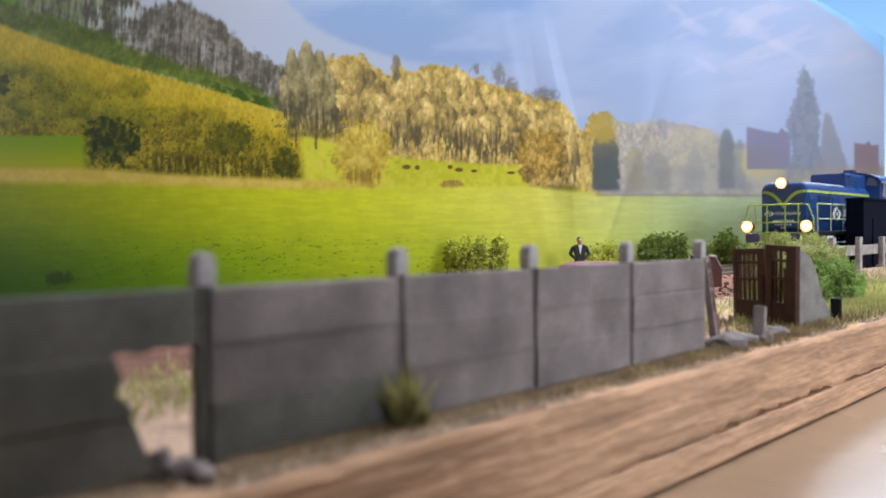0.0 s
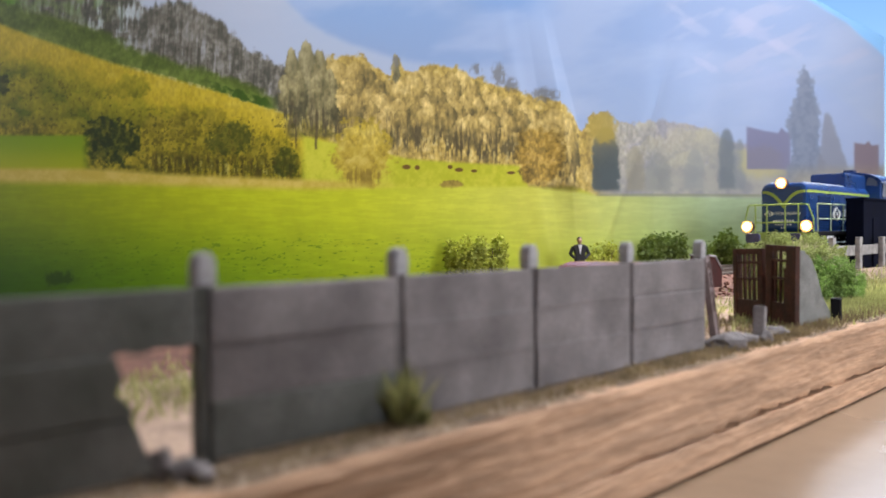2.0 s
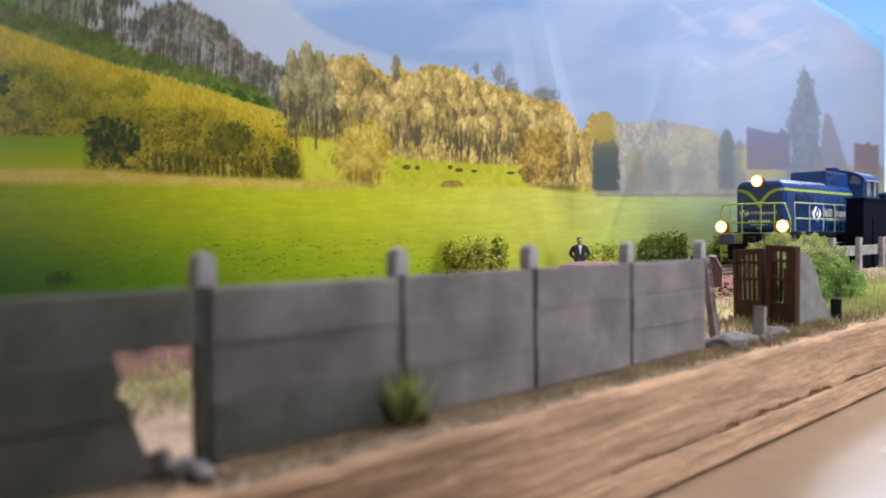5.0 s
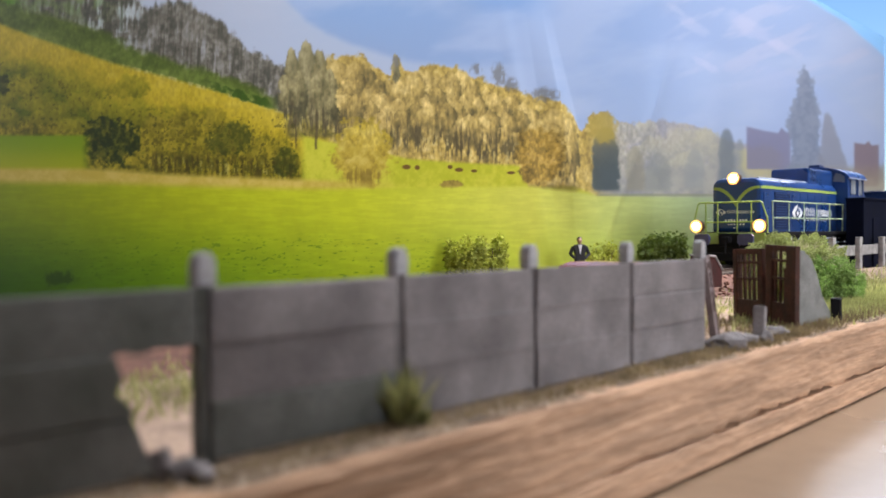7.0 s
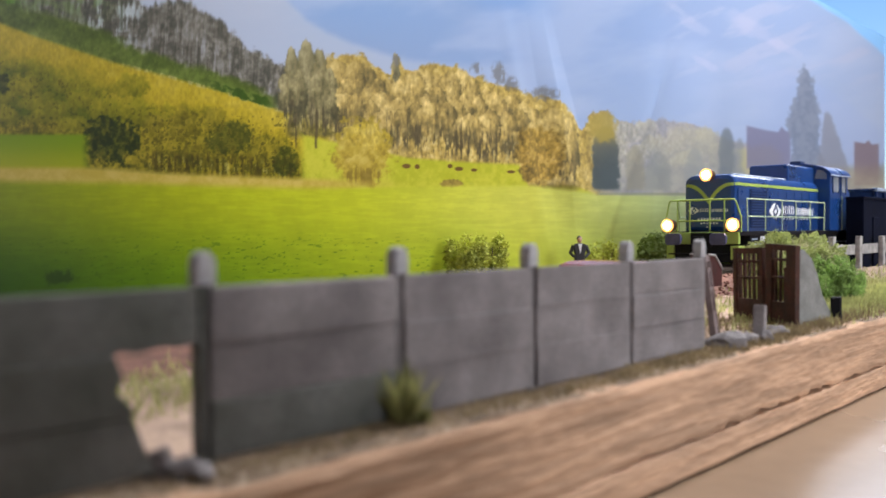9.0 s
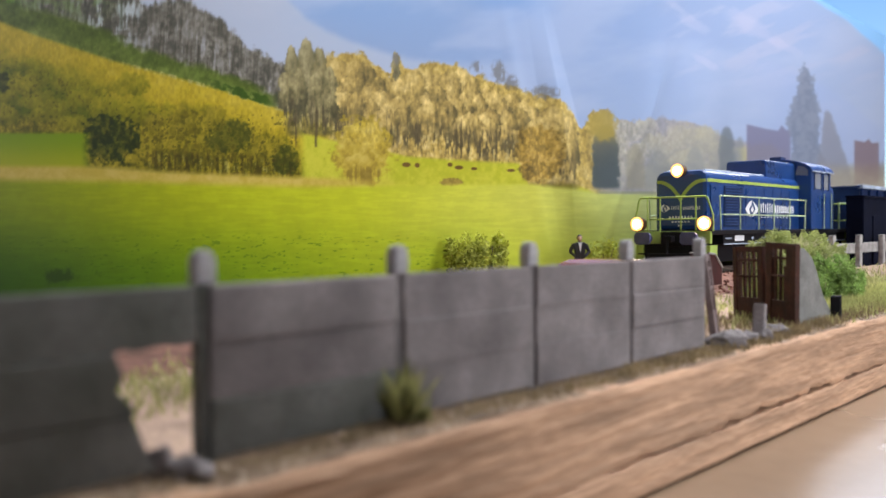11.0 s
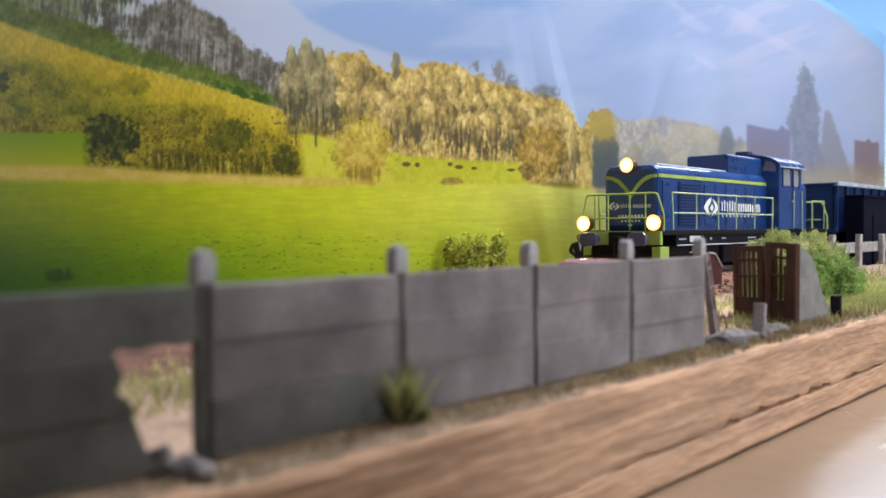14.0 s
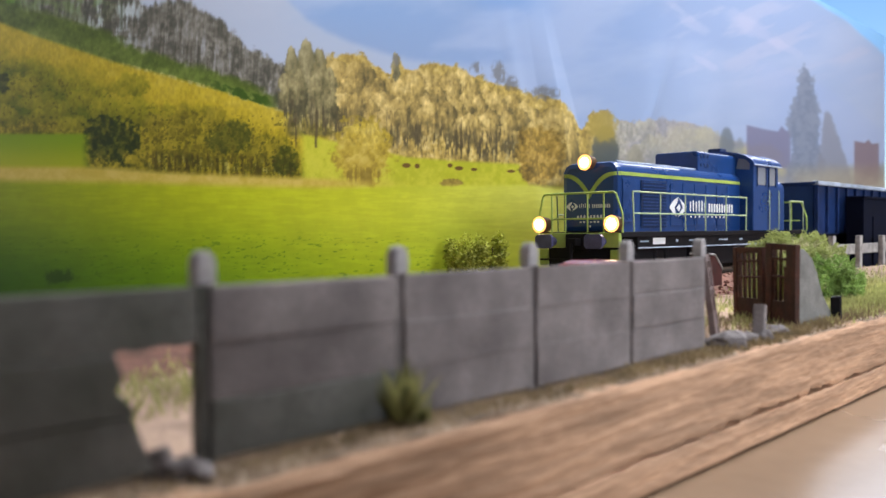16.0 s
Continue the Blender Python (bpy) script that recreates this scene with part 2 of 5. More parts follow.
def phone():
    """The telephone that films, standing on its long edge on the table, right behind the lens."""
    p = thing("phone", at(0, 0, 1.361) @ pose(0, 0, 0, 0, 0, YAW - 90), "black telephone standing on its edge on the table", "phone")
    bm = B()
    # unseen body, added and lengthened to shade the fence's left bays
    box(bm, -4.3, 9.6, -0.95, -0.25, TABLE_Z - 1.361 + 0.004, 3.3, 0.2)
    part("body", bm, BLACK, p)


def added_overhead_lamp():
    # made-up body for the added overhead light
    lamp = thing("added_overhead_lamp", pose(0.54, 0.03, 0.585), "unseen lamp added over the layout, shaped as a round white pendant", "lamp")
    bm = B()
    n = 32
    rings = [(0.26, 0.0), (0.25, 0.02), (0.17, 0.11), (0.06, 0.17), (0.03, 0.19)]
    rows = [[bm.verts.new((r / K * math.cos(6.2832 * i / n), r / K * math.sin(6.2832 * i / n), z / K)) for i in range(n)] for r, z in rings]
    for a, b in zip(rows, rows[1:]):
        for i in range(n):
            bm.faces.new((a[i], a[(i + 1) % n], b[(i + 1) % n], b[i]))
    bm.faces.new(rows[-1])
    part("shade", bm, WALLPAINT, lamp, smooth=True)
    bm = B()
    rod(bm, (0, 0, 0.19 / K), (0, 0, (CEIL_Z - 0.585) / K), 0.35, seg=8)
    part("cord", bm, BLACK, lamp)


def table():
    top = thing("table", at(34, -6, TABLE_Z), "beige laminate table top under the model railway", "table")
    bm = B()
    box(bm, -66, 66, -26, 34, -2.2, 0, 0.25)
    part("tabletop", bm, TABLE, top)
    for x in (-60, 60):
        for y in (-22, 30):
            bm = B()
            box(bm, x - 2.2, x + 2.2, y - 2.2, y + 2.2, FLOOR_Z / K - TABLE_Z, -2.2, 0.2)
            part("leg", bm, TABLE, top)


def baseboard():
    """A plywood board; its raw edge faces the camera, with uneven plies and a split line."""
    board = thing("baseboard", at(0, 0, 0), "raw brown plywood baseboard with rough split edge", "board", "", "structure")
    bm = B()
    box(bm, -6, 74, EDGE_Y + 0.35, 21.5, TABLE_Z + 0.002, BOARD_Z - 0.03)
    part("core", bm, BOARD_EDGE, board)
    rng = random.Random(4)
    plies = [(-1.965, -1.535), (-1.535, -0.54)]
    for i, (z0, z1) in enumerate(plies):
        bm = B()
        n = 900
        rows = []
        for k in range(n + 1):
            x = -6 + 80 * (k / n) ** 1.25
            j = noise.noise((x * 0.9, i * 7.3, 0)) * 0.05 + noise.noise((x * 4.0, i * 3.1, 5)) * 0.018
            up = noise.noise((x * 1.2, i * 5.7, 2)) * 0.026 + noise.noise((x * 4.0, i * 5.7, 9)) * 0.026
            dn = 0.0
            if i:
                dn = 0.07 * max(0.0, noise.noise((x * 0.8, 3.3, 7)) + 0.25) + 0.12 * max(0.0, noise.noise((x * 1.6, 8.8, 7)) + 0.12) + 0.10 * max(0.0, noise.noise((x * 4.3, 1.8, 7)))
                dn *= min(1.0, max(0.1, (x - 8) / 3))
            lean = 0.035 * i
            ring = [(EDGE_Y + 0.36, z0 + dn), (EDGE_Y + lean + j * 0.6 + 0.02, z0 + dn)]
            for q in range(1, 12):
                w = q / 12
                ring.append((EDGE_Y + lean + 0.007 * (int(w * 9 * (z1 - z0) + 0.4 * noise.noise((x * 0.3, i, 1))) % 2) + 0.010 * noise.noise((x * 0.7, w * 9 * (z1 - z0), i * 4.0)) + 0.010 * noise.noise((x * 3.5, w * 14 * (z1 - z0), i * 4.0)), z0 + (z1 - z0) * w + up * w + dn * (1 - w)))
            ring += [(EDGE_Y + lean + j * 0.7 + 0.02, z1 + up), (EDGE_Y + 0.36 + lean, z1 + up + 0.004)]
            rows.append([bm.verts.new((x, y, z)) for y, z in ring])
        for k in range(n):
            for q in range(len(ring) - 1):
                bm.faces.new((rows[k][q], rows[k + 1][q], rows[k + 1][q + 1], rows[k][q + 1]))
        bmesh.ops.recalc_face_normals(bm, faces=bm.faces[:])
        part("ply", bm, BOARD_EDGE, board, smooth=False)


def ground_z(x, y):
    """Height of the scenery: low at the fence, a shoulder towards the track."""
    base = -0.50 + 0.03 * noise.noise((x * 0.8, y * 0.8, 0)) + 0.015 * noise.noise((x * 3, y * 3, 3))
    rise = max(0.0, min(1.0, (y - 10.4) / 1.7)) * 0.16
    edge = max(0.0, min(1.0, (6.0 - y) / 0.4)) * 0.03
    mound = 0.55 * math.exp(-((x - 33) / 6.0) ** 2 - ((y - 9.3) / 1.3) ** 2)
    return base + rise - edge + mound


def ground():
    bm = B()
    xs = [-6 + 80 * (i / 260) ** 1.5 for i in range(261)]
    ys = [EDGE_Y + 0.13 + (20.6 - EDGE_Y - 0.13) * (j / 70) ** 1.3 for j in range(71)]
    grid = [[bm.verts.new((x, y, ground_z(x, y))) for y in ys] for x in xs]
    for i in range(260):
        for j in range(70):
            f = bm.faces.new((grid[i][j], grid[i + 1][j], grid[i + 1][j + 1], grid[i][j + 1]))
            f.material_index = 1 if ys[j] > 10.3 + 0.4 * noise.noise((xs[i], 0, 4)) else 2 if ys[j] < 6.15 or xs[i] > 25 + noise.noise((0, ys[j], 9)) else 0
            f.smooth = True
    tagged(part("ground", bm, (SOIL, BALLAST, SOIL_BROWN)), "sandy model soil with brown ballast beside the track", "ground", "", "structure")


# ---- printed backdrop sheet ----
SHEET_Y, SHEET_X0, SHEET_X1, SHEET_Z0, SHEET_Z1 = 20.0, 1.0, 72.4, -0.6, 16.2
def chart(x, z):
    """Sheet place to the camera's picture grid (u to the right, v down): the print is laid out to fit this view."""
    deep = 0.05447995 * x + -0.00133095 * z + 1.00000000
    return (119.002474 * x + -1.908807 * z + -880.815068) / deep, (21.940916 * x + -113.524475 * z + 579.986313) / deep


def smooth(a, lo, hi):
    t = np.clip((a - lo) / (hi - lo), 0, 1)
    return t * t * (3 - 2 * t)


def value_noise(u, v, su, sv, seed, octaves=4):
    """Soft random blotches of size su x sv, 0 to 1."""
    total, amp, norm = np.zeros_like(u), 1.0, 0.0
    for o in range(octaves):
        table_ = np.random.RandomState(seed + o).rand(64, 64)
        a, b = u / su * 2 ** o, v / sv * 2 ** o
        i, j = np.floor(a).astype(int), np.floor(b).astype(int)
        fa, fb = a - i, b - j
        fa, fb = fa * fa * (3 - 2 * fa), fb * fb * (3 - 2 * fb)
        i0, i1, j0, j1 = i % 64, (i + 1) % 64, j % 64, (j + 1) % 64
        total += amp * ((table_[i0, j0] * (1 - fa) + table_[i1, j0] * fa) * (1 - fb) + (table_[i0, j1] * (1 - fa) + table_[i1, j1] * fa) * fb)
        norm += amp
        amp *= 0.55
    return total / norm


def line(u, *pts):
    xs, ys = zip(*pts)
    return np.interp(u, xs, ys)


def paint(u, v):
    """The landscape as printed: sky, mountain, wooded hill, field, far town. Display colours 0 to 1."""
    def c(r, g, b):
        return np.array((r, g, b)) / 255.0

    img = np.zeros(u.shape + (3,))

    def lay(mask, colour):
        img[:] = img * (1 - mask[..., None]) + colour * mask[..., None]

    def blend(t, *cols):
        """Colours spread over t from 0 to 1."""
        return np.stack([np.interp(t, np.linspace(0, 1, len(cols)), [k[q] for k in cols]) for q in range(3)], -1)

    n1, n2 = value_noise(u, v, 160, 90, 1), value_noise(u, v, 22, 22, 5)
    n3, streak = value_noise(u, v, 7, 8, 9, 3), value_noise(u, v, 5, 40, 13, 3)
    cloud = value_noise(u + v * 0.8, v, 260, 110, 21, 5)
    drop = value_noise(u, v, 3.6, 20, 71, 3)
    # sky: pale cloud at one end, deep blue between, a hazy mountain at the other
    img[:] = blend(np.clip(u / 1568, 0, 1), c(172, 179, 195), c(162, 175, 200), c(138, 161, 198), c(130, 155, 196), c(141, 160, 196), c(152, 170, 206))
    lay(smooth(u, 480, 530) * smooth(u, 900, 640) * smooth(v, 110, 10) * 0.7, c(132, 162, 206))
    lay(smooth(u, 820, 880) * smooth(u, 1010, 950) * smooth(v, 90, 0) * 0.5, c(122, 156, 206))
    lay(smooth(cloud, 0.46, 0.72) * 0.35, c(188, 194, 216))
    shelf = line(u, (300, -80), (500, -8), (540, 30), (580, 56), (640, 82), (720, 104), (800, 112), (1000, 118)) + 10 * (n1 - 0.5) + 5 * (n2 - 0.5)
    lay(smooth(v, shelf - 5, shelf + 12) * smooth(u, 980, 640) * 0.72, c(176, 184, 202))
    lay(smooth(v, 60, 220) * smooth(u, 640, 900) * 0.3, c(172, 182, 204))
    ridge = line(u, (1150, -60), (1300, -46), (1430, 0), (1500, 44), (1568, 104), (1640, 170)) + 5 * (n2 - 0.5)
    lay(smooth(v, ridge + 4, ridge - 6) * smooth(u, 1380, 1440), c(136, 190, 240))
    far_snow = value_noise(u - 0.9 * v, v + 0.45 * u, 120, 26, 81, 4)
    lay(smooth(far_snow, 0.50, 0.68) * smooth(u, 1150, 1230) * smooth(v, 190, 90) * smooth(v, ridge, ridge + 20) * 0.4, c(184, 184, 206))
    for cu, cv, sx, sy in ((1222, 42, 30, 12), (1246, 114, 26, 8), (1330, 52, 60, 16), (1385, 84, 40, 10), (1200, 20, 20, 8)):
        d = np.hypot((u - cu) / sx, (v - cv - 0.5 * (u - cu)) / sy) + 1.1 * (n2 - 0.5) + 0.4 * (n1 - 0.5)
        lay(smooth(d, 1.2, 0.4) * 0.3, c(192, 190, 212))
    lay(smooth(v, ridge + 130, ridge + 150) * smooth(u, 1300, 1420) * 0.3, c(150, 168, 212))
    # bare wood on the hill's crest, sky between the stems
    spike = value_noise(u, 0 * v, 9, 9, 91, 3)
    top = line(u, (-60, -60), (225, -40), (250, 14), (292, 0), (345, 12), (400, 44), (440, 82), (480, 104), (520, 124)) + 20 * (spike - 0.5) + 12 * (n2 - 0.5) + 14 * (n3 - 0.5)
    crest = line(u, (-60, 20), (0, 42), (60, 66), (200, 112), (300, 138), (380, 160), (500, 198), (560, 222))
    stems = value_noise(u + 0.06 * v, v, 4.2, 46, 95, 3)
    lay(smooth(v, top - 3, top + 10) * smooth(u, 540, 500), blend(np.clip(smooth(n3 * 0.35 + stems * 0.35 + n2 * 0.3, 0.30, 0.70), 0, 1), c(74, 74, 66), c(106, 102, 92), c(134, 132, 126)))
    lay(smooth(stems, 0.60, 0.72) * smooth(v, top + 20, top + 60) * smooth(n2, 0.35, 0.6) * smooth(u, 520, 480) * 0.45, c(166, 170, 178))
    lay(smooth(stems, 0.36, 0.28) * smooth(v, top + 30, top + 70) * smooth(u, 500, 460) * 0.5, c(66, 62, 54))
    # thin trees with sky behind at the left end
    lay(smooth(n2 * 0.5 + stems * 0.5, 0.46, 0.60) * smooth(u, 130, 175) * smooth(u, 268, 236) * smooth(v, 96, 60) * 0.9, c(178, 188, 192))
    lay(smooth(n2 * 0.6 + n3 * 0.4, 0.40, 0.60) * smooth(u, 236, 150) * smooth(v, 60, 10) * 0.6, c(98, 122, 62))
    lay(smooth(u, 44, 14) * smooth(v, 52, 26) * (0.5 + 0.5 * n2), c(74, 124, 10))
    for tu, t0, t1 in ((150, 20, 84), (184, -10, 40), (214, -10, 60)):
        lay(smooth(np.abs(u - tu - 3 * (n2 - .5)), 3.2, 1.2) * smooth(v, t0, t0 + 8) * smooth(v, t1, t1 - 6) * 0.7, c(70, 76, 58))
    # green hedge band over the hill
    band = line(u, (-60, -20), (30, 14), (150, 44), (250, 92), (400, 134), (500, 180)) + 20 * (n2 - 0.5) + 8 * (n3 - 0.5)
    low = smooth((v - band) / np.maximum(6, crest - band), 0.1, 0.9)
    lay(smooth(v, band - 8, band + 8) * smooth(u, 505, 470), blend(np.clip(0.35 + 0.7 * (n2 - 0.5) + 0.5 * (n3 - 0.5) + 0.5 * low * smooth(n1, .3, .7), 0, 1), c(60, 74, 28), c(92, 108, 44), c(124, 136, 70)))
    # golden hillside
    lay(smooth(v, crest - 4, crest + 5) * smooth(u, 620, 595), blend(np.clip(0.74 - 0.74 * smooth(v - crest, 10, 110) + 0.5 * (n1 - 0.5) + 0.5 * (n2 - 0.5) + 0.25 * (n3 - 0.5), 0, 1), c(92, 98, 20), c(138, 132, 28), c(174, 154, 38), c(188, 168, 60)))
    lay(smooth(np.abs(v - crest - 1), 5, 2) * smooth(n3, 0.4, 0.6) * smooth(u, 120, 300) * smooth(u, 520, 480) * 0.6, c(190, 184, 120))
    hedge = crest - 10 + 8 * n3
    lay(smooth(np.abs(v - hedge), 10, 5) * smooth(u, 340, 400) * smooth(u, 495, 465) * smooth(n2, 0.36, 0.5), c(56, 80, 24))
    lay(smooth(np.abs(v - 208 - 0.12 * (u - 490)), 5, 2) * smooth(u, 500, 515) * smooth(u, 590, 560) * 0.7, c(190, 180, 120))
    # the golden wood
    can = line(u, (485, 150), (508, 92), (525, 74), (566, 78), (580, 98), (640, 98), (668, 118), (690, 138), (696, 100), (704, 98), (714, 122), (760, 118), (806, 116), (836, 136), (880, 150), (930, 168), (985, 178), (1012, 195), (1030, 235), (1050, 198), (1076, 200), (1090, 218), (1150, 214), (1210, 216), (1250, 238), (1340, 262), (1560, 280)) + 22 * (n2 - 0.5) + 12 * (n3 - 0.5)
    wood = smooth(v, can - 2, can + 5) * smooth(u, 572, 592) * smooth(u, 1420, 1330)
    leaf = smooth(n3 * 0.45 + n2 * 0.35 + value_noise(u, v, 3, 6, 51, 2) * 0.2, 0.22, 0.78)
    tone = blend(leaf, c(140, 120, 68), c(180, 156, 84), c(206, 184, 120))
    # right-hand wood greyed: reflection on the glossy sheet painted in
    tone3 = blend(smooth(n2, 0.3, 0.7), c(144, 144, 152), c(158, 155, 156), c(172, 166, 158))
    mixed = tone * (1 - smooth(u, 1030, 1110))[..., None] + tone3 * smooth(u, 1030, 1110)[..., None]
    lay(wood, mixed)
    # single crowns: lit above, shaded below
    def crowns(seed, n, u0, u1, hi_line, lo_line, wide, tall, dark, mid, light, k=0.85):
        r = np.random.RandomState(seed)
        spots = []
        for _ in range(n):
            cu = r.uniform(u0, u1)
            a, b = float(hi_line(cu)), float(lo_line(cu))
            spots.append((a + (b - a) * r.rand() ** 1.2, cu, r.uniform(0.6, 1.2), r.uniform(-0.12, 0.12)))
        for cv, cu, s, tint in sorted(spots):
            w, h = wide * s, tall * s
            near = (np.abs(u - cu) < 1.7 * w) & (np.abs(v - cv) < 1.7 * h)
            uu, vv, a, b = u[near], v[near], n2[near], n3[near]
            d = np.hypot((uu - cu) / w, (vv - cv) / h) + 0.8 * (a - 0.5) + 0.9 * (b - 0.5)
            lit = np.clip(0.5 - 0.45 * (vv - cv) / h - 0.15 * (uu - cu) / w + 0.7 * (b - 0.5) + tint, 0, 1)
            m = (smooth(d, 1.0, 0.72) * k)[:, None]
            img[near] = img[near] * (1 - m) + blend(lit, dark, mid, light) * m

    def willow(cu, high, foot_, wide, dark, mid, light, tint=0.0, k=0.95):
        """An upright crown of hanging twigs: bright on top, dim and thin at the foot."""
        near = (np.abs(u - cu) < 1.5 * wide) & (v > high - 12) & (v < foot_ + 12)
        if not near.any():
            return
        uu, vv, a, b, dr = u[near], v[near], n2[near], n3[near], drop[near]
        tt = (vv - high + 12 * (b - 0.5)) / (foot_ - high)
        w = wide * np.sqrt(np.clip(tt / 0.3, 0, 1)) * (1 - 0.3 * smooth(tt, 0.6, 1)) + 1e-3
        d = np.abs(uu - cu + 14 * (a - 0.5)) / w + 0.5 * (b - 0.5) + 0.5 * (dr - 0.5)
        m = (smooth(d, 1.08, 0.78) * smooth(tt, -0.02, 0.05) * smooth(tt + 0.5 * (dr - 0.5), 1.0, 0.8) * k)[:, None]
        lit = np.clip(0.78 - 0.62 * tt - 0.16 * (uu - cu) / wide - 0.6 * np.clip(d - 0.45, 0, 1) + 0.55 * (dr - 0.5) + 0.55 * (b - 0.5) + 0.9 * (a - 0.5) + tint, 0, 1)
        img[near] = img[near] * (1 - m) + blend(lit, dark, mid, light) * m

    lay(smooth(v, 172, 200) * smooth(u, 498, 520) * smooth(u, 612, 590) * smooth(v, 252, 238) * 0.9, blend(smooth(n3, .3, .7), c(96, 90, 50), c(140, 128, 68)))
    r = np.random.RandomState(2)
    for lift, deep, step in ((2, 120, 21), (34, 150, 24), (66, 168, 22)):
        spots = np.arange(584, 1016, step) + r.uniform(-8, 8, len(np.arange(584, 1016, step)))
        for q in r.permutation(spots):
            h0 = float(line(q, (575, 98), (640, 98), (690, 140), (716, 124), (806, 116), (836, 136), (930, 168), (1012, 196))) + lift + r.uniform(-5, 16)
            end = float(line(q, (575, 226), (650, 250), (760, 262), (850, 272), (930, 284), (1000, 318)))
            willow(q, h0, min(h0 + deep * r.uniform(0.8, 1.1), end), r.uniform(17, 31), c(100, 90, 60), c(164, 142, 82), c(210, 186, 120), r.uniform(-0.26, 0.16))
    for q, h0, h1, wd in ((518, 84, 214, 13), (543, 70, 224, 19), (567, 84, 220, 15), (504, 128, 206, 12), (530, 122, 226, 15), (562, 134, 232, 17), (585, 120, 234, 16)):
        willow(q, h0, h1, wd, c(74, 72, 52), c(124, 116, 80), c(168, 158, 116), r.uniform(-0.1, 0.1))
    willow(700, 98, 150, 8, c(96, 92, 70), c(130, 124, 92), c(160, 150, 112))
    crowns(4, 34, 1095, 1330, lambda q: line(q, (1095, 232), (1200, 230), (1330, 276)), lambda q: 316 + 0 * q, 24, 22, c(136, 138, 138), c(158, 156, 146), c(178, 172, 152), 0.6)
    # bare grey crowns above the wood
    for cx, cy, sx, sy in ((842, 122, 14, 12), (884, 132, 16, 22), (905, 150, 14, 14), (960, 168, 34, 14), (700, 108, 8, 12)):
        d = np.hypot((u - cx) / sx, (v - cy) / sy) + 1.0 * (n3 - 0.5)
        lay(smooth(d, 1.1, 0.6) * smooth(streak * 0.5 + n3 * 0.5, 0.35, 0.55) * 0.75, c(112, 112, 112))
    # trunks and shade under the wood
    under = line(u, (490, 200), (560, 210), (650, 232), (760, 246), (850, 262), (930, 270), (1000, 300), (1060, 300), (1340, 300))
    lay(smooth(np.abs(v - under), 44, 10) * smooth(stems * 0.6 + drop * 0.4, 0.50, 0.36) * 0.8 * smooth(u, 490, 520) * smooth(u, 1030, 990), c(84, 76, 56))
    lay(smooth(np.abs(v - under - 6), 30, 8) * smooth(stems * 0.6 + n3 * 0.4, 0.58, 0.68) * 0.6 * smooth(u, 490, 520) * smooth(u, 1000, 960), c(186, 172, 116))
    # meadow strip with cows
    mead = line(u, (490, 196), (540, 240), (640, 262), (720, 280), (800, 286), (920, 292), (936, 330), (1010, 330), (1060, 345))
    lay(smooth(v, mead - 3, mead + 6) * smooth(u, 525, 545) * smooth(u, 1060, 1040), blend(smooth(n1 * 0.5 + n3 * 0.5, 0.3, 0.7), c(168, 172, 44), c(190, 188, 62)))
    for tu, tb, w in ((524, 264, 1.5), (560, 264, 2.0), (815, 284, 1.3)):
        lay(smooth(np.abs(u - tu - 2 * (n3 - .5)), w + 1, w - 1) * smooth(v, tb - 80, tb - 50) * smooth(v, tb + 3, tb - 2) * 0.8, c(78, 68, 48))
    for cu, cv, sx, sy in ((718, 296, 8, 4.5), (737, 297, 5, 4.5), (795, 296, 5, 4), (811, 301, 8, 4), (838, 303, 6, 3), (905, 306, 8, 3)):
        lay(smooth(np.hypot((u - cu) / sx, (v - cv) / sy), 1.15, 0.7) * 0.85, c(96, 66, 40))
    lay(smooth(np.abs(v - 336 + 8 * smooth(u, 900, 500)), 16, 4) * smooth(u, 900, 950) * smooth(u, 1030, 1010) * smooth(n2, .3, .6) * 0.6, c(96, 84, 50))
    for cu, cv, sx, sy, k in ((642, 272, 52, 62, 0), (797, 327, 22, 8, 1), (955, 275, 40, 56, 2)):
        d = np.hypot((u - cu) / sx, (v - cv) / sy) + 0.7 * (n2 - 0.5) + 0.6 * (n3 - 0.5)
        lay(smooth(d, 1.05, 0.8), blend(leaf, *((c(142, 124, 46), c(176, 156, 58), c(196, 176, 90)), (c(110, 96, 40), c(150, 130, 60), c(160, 140, 70)), (c(104, 88, 50), c(160, 132, 62), c(190, 160, 90)))[k]))
    crowns(10, 16, 612, 672, lambda q: 236 + 0 * q, lambda q: 306 + 0 * q, 16, 18, c(136, 116, 44), c(178, 156, 62), c(204, 184, 100), 0.7)
    lay(smooth(np.hypot((u - 645) / 46, (v - 315) / 18), 1.1, 0.6) * smooth(streak, .42, .6) * 0.6, c(112, 92, 40))
    # the hill turns to green shrubs at its left end
    lay(smooth(u, 260, -20) * smooth(v, 100, 190) * smooth(v, 246, 238) * 0.75 * (0.5 + 0.9 * n2), c(78, 92, 14))
    # bush row below the hill
    row = line(u, (-60, 196), (100, 200), (150, 214), (250, 200), (330, 182), (400, 200), (470, 224), (520, 245), (536, 270)) + 26 * (n2 - 0.5) + 12 * (n3 - 0.5)
    foot = line(u, (-60, 236), (140, 250), (160, 298), (400, 314), (530, 318))
    lay(smooth(v, row - 6, row + 30) * smooth(v, foot + 6, foot - 2) * smooth(u, 540, 526), blend(smooth(n3 * 0.6 + n2 * 0.4, 0.3, 0.7), c(84, 80, 20), c(126, 116, 28), c(156, 140, 40)))
